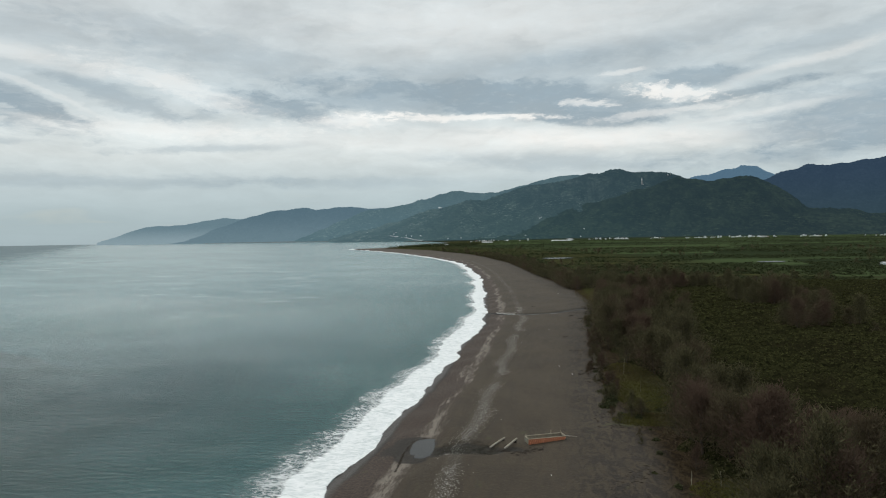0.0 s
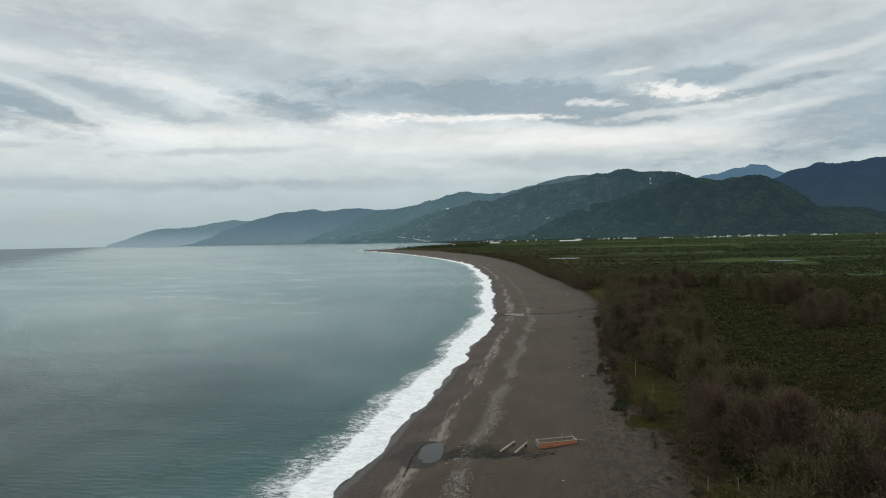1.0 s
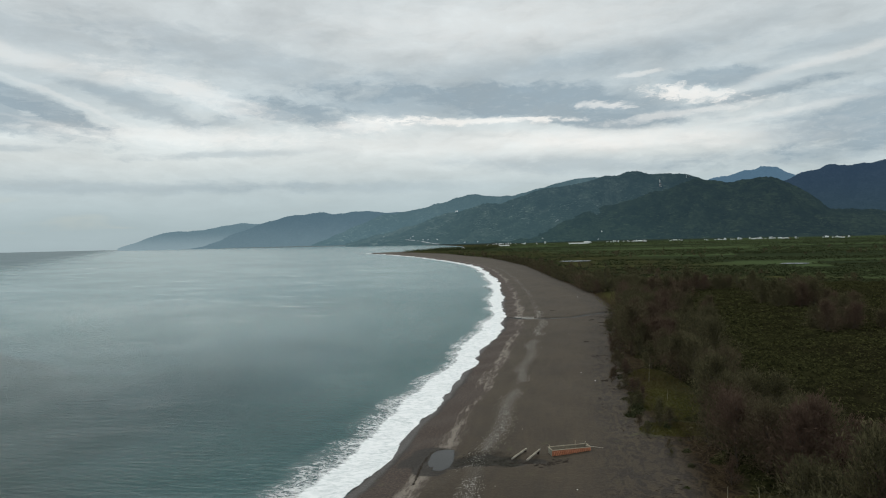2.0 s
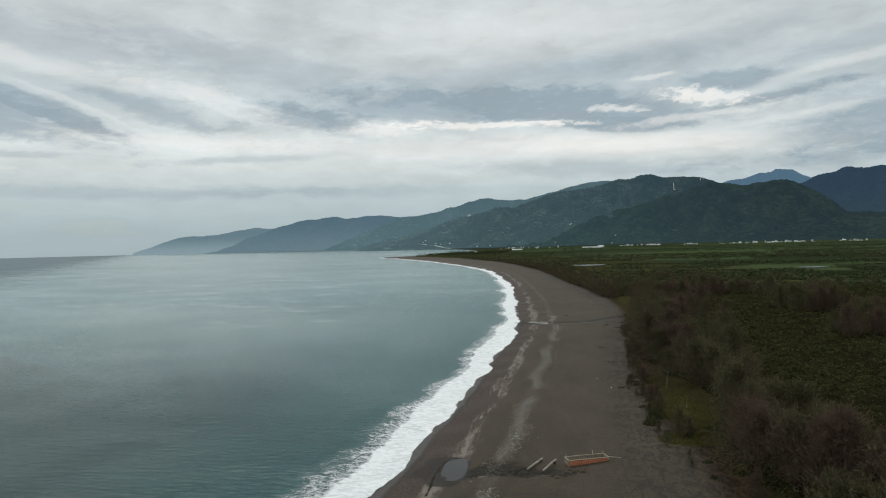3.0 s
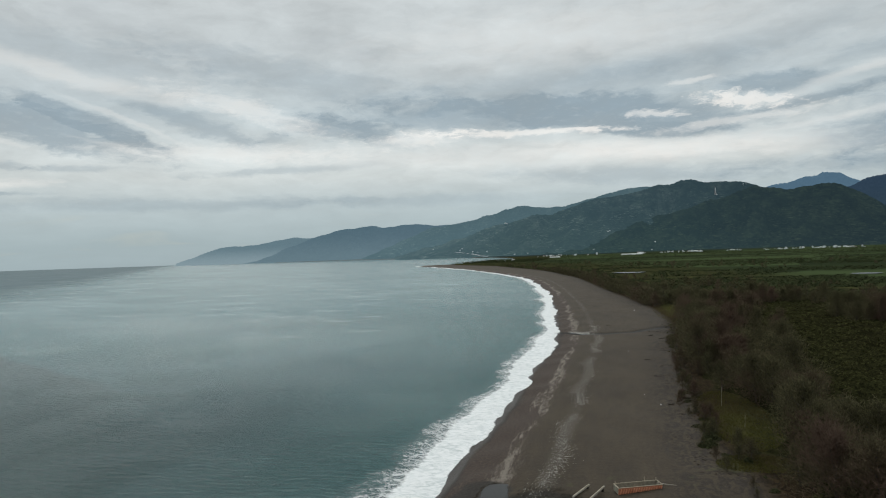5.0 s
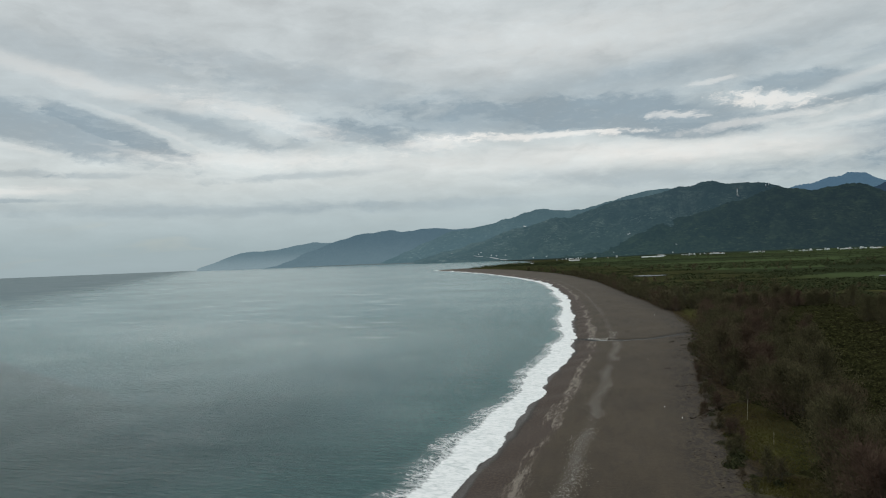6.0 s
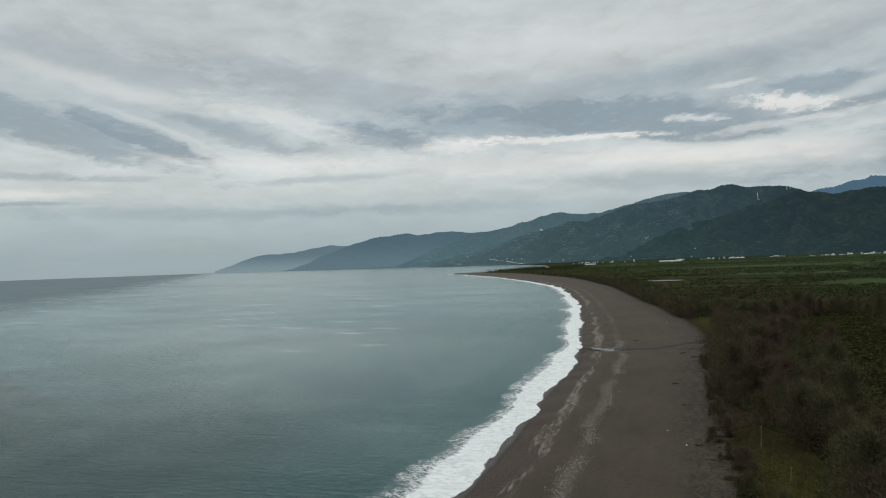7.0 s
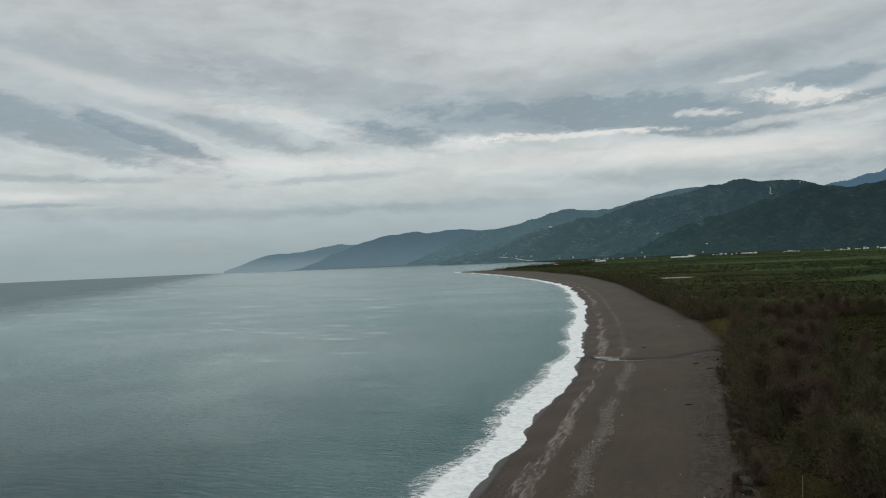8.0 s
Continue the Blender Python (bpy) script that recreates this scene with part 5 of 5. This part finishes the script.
def build_stakes():
    for x, y, h, lean in ((16.4, 70.6, 1.6, 2), (19.4, 70.4, 1.7, -2), (16.2, 127.5, 3.3, 3), (24.5, 173.0, 3.4, -5), (17.2, 113.0, 2.0, 4)):
        ob = new("bamboo_stake")
        bm = tube((0, 0, -0.4), (0, 0, h), 0.032, 0.024, 7)
        bm_part("cane", bm, BAMBOO, ob)
        for k in range(1, int(h / 0.6) + 1):
            bm_part("node", tube((0, 0, k * 0.6 - 0.03), (0, 0, k * 0.6 + 0.03), 0.044, 0.044, 7), BAMBOO, ob)
        ob.matrix_basis = pose(x, y, float(land(x, y)), lean, lean * 0.6, 0)
        tagged(ob, "bleached bamboo stake standing in grass behind the beach", "stake", "bamboo stakes")


def build_logs():
    rng = np.random.default_rng(77)
    for x, y, n, r, a in ((11.0, 133.5, 2.2, 0.16, -25), (8.4, 128.0, 1.2, 0.08, 30), (12.4, 152.0, 1.6, 0.1, 70), (7.0, 176.0, 1.4, 0.09, 10), (10.6, 221.0, 2.4, 0.12, 50), (-2.0, 251.0, 1.6, 0.1, -10), (13.2, 214.0, 1.8, 0.12, 20)):
        ob = new("driftwood_log")
        bm = tube((-n / 2, 0, r * 0.8), (n / 2, 0.1, r * 0.8), r, r * 0.7, 8)
        for v in bm.verts:
            v.co += Vector(rng.normal(0, 0.02, 3))
        bm_part("log", bm, LITTER_DARK, ob)
        bm_part("branch_stub", tube((n * 0.2, 0, r), (n * 0.3, 0.2, r + 0.25), r * 0.4, r * 0.2, 6), LITTER_DARK, ob)
        ob.matrix_basis = pose(x, y, float(land(x, y)) - 0.03, 0, 0, a)
        tagged(ob, "dark driftwood log lying on the sand", "log", "driftwood on the beach")
    for x, y, s in ((4.3, 136.5, 0.16), (10.7, 130.0, 0.14), (1.6, 73.2, 0.13), (6.6, 128.3, 0.2), (-4.2, 168.0, 0.16), (3.0, 190.0, 0.17), (8.8, 305.0, 0.3)):
        ob = new("plastic_scrap")
        bm = box(s * 1.1, s * 0.7, s * 0.4, s * 0.1)
        for v in bm.verts:
            v.co += Vector(rng.normal(0, s * 0.08, 3))
        bm_part("sheet", bm, WHITE_SCRAP, ob)
        ob.matrix_basis = pose(x, y, float(land(x, y)), 0, 0, rng.uniform(0, 180))
        tagged(ob, "small white plastic scrap on dark sand", "litter", "litter on the beach")


build_raft()
build_beams()
build_waters()
build_stones()
build_stakes()
build_logs()


# ---- buildings of the plain and the hillside ----
WHITE_WALL = plain("white_render", (0.72, 0.76, 0.78), (0.82, 0.85, 0.86), 0.3, 0.8)
GREY_ROOF = plain("grey_sheet_roof", (0.40, 0.42, 0.44), (0.62, 0.63, 0.64), 0.3, 0.6)
RED_ROOF = plain("rust_red_roof", (0.22, 0.09, 0.06), (0.30, 0.14, 0.09), 0.3, 0.7)
FILM = plain("greenhouse_film", (0.62, 0.64, 0.64), (0.80, 0.81, 0.81), 0.2, 0.5)
DARK_GLASS = plain("dark_window", (0.02, 0.025, 0.03), (0.05, 0.055, 0.06), 0.5, 0.2)
STEEL = plain("pale_steel", (0.45, 0.45, 0.45), (0.6, 0.6, 0.6), 0.5, 0.5)
RED_STEEL = plain("red_steel", (0.35, 0.08, 0.05), (0.42, 0.12, 0.08), 0.5, 0.5)


def prism(sx, sy, h, rise):
    """A gabled roof with eaves."""
    bm = bmesh.new()
    a, b = sx / 2 + 0.4, sy / 2 + 0.4
    pts = [(-a, -b, h), (a, -b, h), (a, b, h), (-a, b, h), (-a, 0, h + rise), (a, 0, h + rise)]
    vs = [bm.verts.new(p) for p in pts]
    for f in ((0, 1, 5, 4), (2, 3, 4, 5), (0, 4, 3), (1, 2, 5), (3, 2, 1, 0)):
        bm.faces.new([vs[i] for i in f])
    return bm


def house(sx, sy, h, roof_mat, label, flat=False):
    ob = new("house")
    bm_part("wall", box(sx, sy, h), WHITE_WALL, ob)
    if flat:
        bm_part("roof", box(sx + 0.5, sy + 0.5, 0.4, 0, (0, 0, h)), roof_mat, ob)
    else:
        bm_part("roof", prism(sx, sy, h, sy * 0.22), roof_mat, ob)
    n = max(2, int(sx / 3.5))
    for st in range(max(1, int(h / 3.2))):
        for i in range(n):
            bm_part("window", box(0.9, 0.12, 1.0, 0, ((i + 0.5) * sx / n - sx / 2, -sy / 2 - 0.03, 1.0 + st * 3.1)), DARK_GLASS, ob)
    bm_part("door", box(1.1, 0.14, 2.1, 0, (sx * 0.02, -sy / 2 - 0.04, 0)), DARK_GLASS, ob)
    return tagged(ob, label, "house", "houses of the villages")


def greenhouse(n, length):
    """A long tunnel house under pale film."""
    ob = new("greenhouse")
    for k in range(n):
        bm = bmesh.new()
        bmesh.ops.create_cone(bm, cap_ends=True, segments=16, radius1=2.6, radius2=2.6, depth=length)
        bm.transform(Matrix.Translation((0, k * 5.2, 0.8)) @ Matrix.Rotation(radians(90), 4, "Y"))
        bmesh.ops.bisect_plane(bm, geom=list(bm.verts) + list(bm.edges) + list(bm.faces), plane_co=(0, 0, 0), plane_no=(0, 0, -1), clear_outer=True)
        bm_part("tunnel", bm, FILM, ob)
    return tagged(ob, "long pale greenhouse tunnels among the fields", "greenhouse", "greenhouses of the plain")


def place_houses():
    rng = np.random.default_rng(9)
    kinds = [house(5, 4.5, 4.4, GREY_ROOF, "white two-storey house with a grey roof in the fields"), house(5.5, 4.5, 3.0, GREY_ROOF, "low white house with a grey gabled roof", False),
             house(5.5, 5, 6.4, GREY_ROOF, "white three-storey house with a flat grey roof", True), house(5, 4.5, 3.0, RED_ROOF, "low white house with a rust-red roof"),
             house(11, 5, 2.8, FILM, "long white shed with a pale roof", False)]
    spots = []
    # groups along the foot of the hills: centre, half width, number, share of long sheds
    for cx, cy, half, n, share in ((-190, 2430, 50, 9, 0.1), (-120, 2440, 30, 4, 0.2), (-40, 2440, 40, 3, 0.1), (120, 2420, 40, 5, 0.2), (205, 2400, 40, 8, 0.1), (270, 2390, 45, 14, 0.35), (400, 2380, 40, 7, 0.2),
                                   (510, 2360, 50, 7, 0.2), (570, 2340, 30, 5, 0.2), (660, 2330, 60, 12, 0.5), (720, 2310, 50, 9, 0.5), (860, 2270, 50, 9, 0.3), (1010, 2200, 25, 4, 0.3), (1100, 2150, 60, 5, 0.2)):
        for _ in range(max(2, int(n * 1.4))):
            spots.append((cx + rng.normal(0, half * 0.45), cy + rng.uniform(-90, 60), share * 0.7))
    used = set()
    for x, y, share in spots:
        i = 4 if rng.uniform() < share else int(rng.choice(4, p=(0.3, 0.3, 0.2, 0.2)))
        m = pose(x, y, float(land(x, y)) - 0.2, 0, 0, rng.uniform(-25, 25)) @ Matrix.Diagonal((rng.uniform(0.6, 1.25), rng.uniform(0.7, 1.2), rng.uniform(0.55, 1.1), 1))
        if i in used:
            copy_thing(kinds[i], m)
        else:
            kinds[i].matrix_basis = m
            used.add(i)
    for i, x, y, turn in ((4, -225, 1640, 5), (3, -262, 1600, 0), (1, -246, 1650, 10), (0, -330, 1560, -10), (1, 243, 512, 4)):
        if i in used:
            copy_thing(kinds[i], pose(x, y, float(land(x, y)) - 0.2, 0, 0, turn))
    g = greenhouse(2, 62)
    g.matrix_basis = pose(70, 2120, float(land(70, 2120)), 0, 0, 3)
    g2 = greenhouse(2, 30)
    g2.matrix_basis = pose(-150, 1980, float(land(-150, 1980)), 0, 0, 4)
    # a fish pond between the fields
    rim = [(16 * math.cos(a) * (1 + 0.1 * math.sin(3 * a)), 14 * math.sin(a), 0) for a in np.linspace(0, 6.28, 24, endpoint=False)]
    sheet_of_water("pond_water", (19.0, 705.0, float(land(19.0, 705.0)) + 0.5), rim, POND_WATER, "pale still fish pond among fields")
    rim = [(11 * math.cos(a) * (1 + 0.1 * math.sin(2 * a)), 9 * math.sin(a), 0) for a in np.linspace(0, 6.28, 24, endpoint=False)]
    sheet_of_water("pond_water", (185.0, 569.0, float(land(185.0, 569.0)) + 0.5), rim, POND_WATER, "small still pond among scrub")


place_houses()


def mast(height, label):
    """A lattice mast: four legs drawn in to the top, rungs, braces and aerials."""
    ob = new("lattice_mast")
    w0, w1, n = height * 0.07, height * 0.02, 7
    corners = ((-1, -1), (1, -1), (1, 1), (-1, 1))

    def at(c, f):
        w = w0 + (w1 - w0) * f
        return (c[0] * w, c[1] * w, height * f)
    for c in corners:
        bm_part("leg", tube(at(c, -0.02), at(c, 1.0), 0.014 * height, 0.009 * height, 5), STEEL, ob)
    for k in range(1, n):
        for i in range(4):
            bm_part("rung", tube(at(corners[i], k / n), at(corners[(i + 1) % 4], k / n), 0.35, 0.35, 4), RED_STEEL if k % 2 else STEEL, ob)
            bm_part("brace", tube(at(corners[i], (k - 1) / n), at(corners[(i + 1) % 4], k / n), 0.28, 0.28, 4), STEEL, ob)
    for f, r in ((0.82, 2.2), (0.66, 2.6)):
        bm = bmesh.new()
        bmesh.ops.create_cone(bm, cap_ends=True, segments=14, radius1=r, radius2=r * 0.6, depth=1.2)
        bm.transform(Matrix.Translation((0, -w0 * 0.75, height * f)) @ Matrix.Rotation(radians(90), 4, "X"))
        bm_part("dish", bm, WHITE_WALL, ob)
    bm_part("aerial", tube((0, 0, height), (0, 0, height * 1.16), 0.35, 0.2, 5), RED_STEEL, ob)
    return tagged(ob, label, "mast", "masts on the hill")


def place_on_hills():
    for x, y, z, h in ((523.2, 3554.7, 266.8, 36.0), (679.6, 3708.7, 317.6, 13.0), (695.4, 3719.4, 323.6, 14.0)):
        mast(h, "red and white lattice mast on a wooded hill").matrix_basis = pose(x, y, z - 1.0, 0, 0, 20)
    hill_house = house(6.0, 5, 3.4, WHITE_WALL, "white house on the wooded hillside")
    tagged(hill_house, group="houses on the hillside")
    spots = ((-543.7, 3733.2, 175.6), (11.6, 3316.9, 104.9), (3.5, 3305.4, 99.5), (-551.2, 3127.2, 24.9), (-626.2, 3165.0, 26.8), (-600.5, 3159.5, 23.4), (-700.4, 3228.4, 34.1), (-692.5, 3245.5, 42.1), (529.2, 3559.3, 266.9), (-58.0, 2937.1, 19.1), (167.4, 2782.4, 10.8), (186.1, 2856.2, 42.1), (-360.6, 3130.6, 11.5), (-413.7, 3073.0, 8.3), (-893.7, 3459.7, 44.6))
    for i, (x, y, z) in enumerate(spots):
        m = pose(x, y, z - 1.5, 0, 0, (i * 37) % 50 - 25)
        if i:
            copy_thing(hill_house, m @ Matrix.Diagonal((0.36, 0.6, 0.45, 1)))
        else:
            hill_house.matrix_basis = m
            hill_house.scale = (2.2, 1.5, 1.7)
    # the coast road along the foot of the mountain
    pts = [Vector(p) for p in ((-775.0, 3255.0, 33.0), (-718.0, 3217.0, 28.0), (-624.0, 3140.0, 17.6), (-553.0, 3046.0, 6.4), (-500.0, 2960.0, 3.6))]
    left, right, lows = [], [], []
    line = []
    for a, b in zip(pts, pts[1:]):
        line += [a.lerp(b, k / 6) for k in range(6)]
    for i, p in enumerate(line[:-1]):
        t = (line[i + 1] - p).normalized()
        n = Vector((-t.y, t.x, 0)).normalized() * 3.5
        z = p.z
        left.append((p.x + n.x, p.y + n.y, z))
        right.append((p.x - n.x, p.y - n.y, z))
        lows.append((p.x - n.x, p.y - n.y, z - 1.2))
    k = len(left)
    faces = [(i, i + 1, k + i + 1, k + i) for i in range(k - 1)] + [(k + i, k + i + 1, 2 * k + i + 1, 2 * k + i) for i in range(k - 1)]
    tagged(mesh_object("coast_road", left + right + lows, np.array(faces), GREY_ROOF), "pale coast road on a low embankment below the mountain", "road", kind="structure")


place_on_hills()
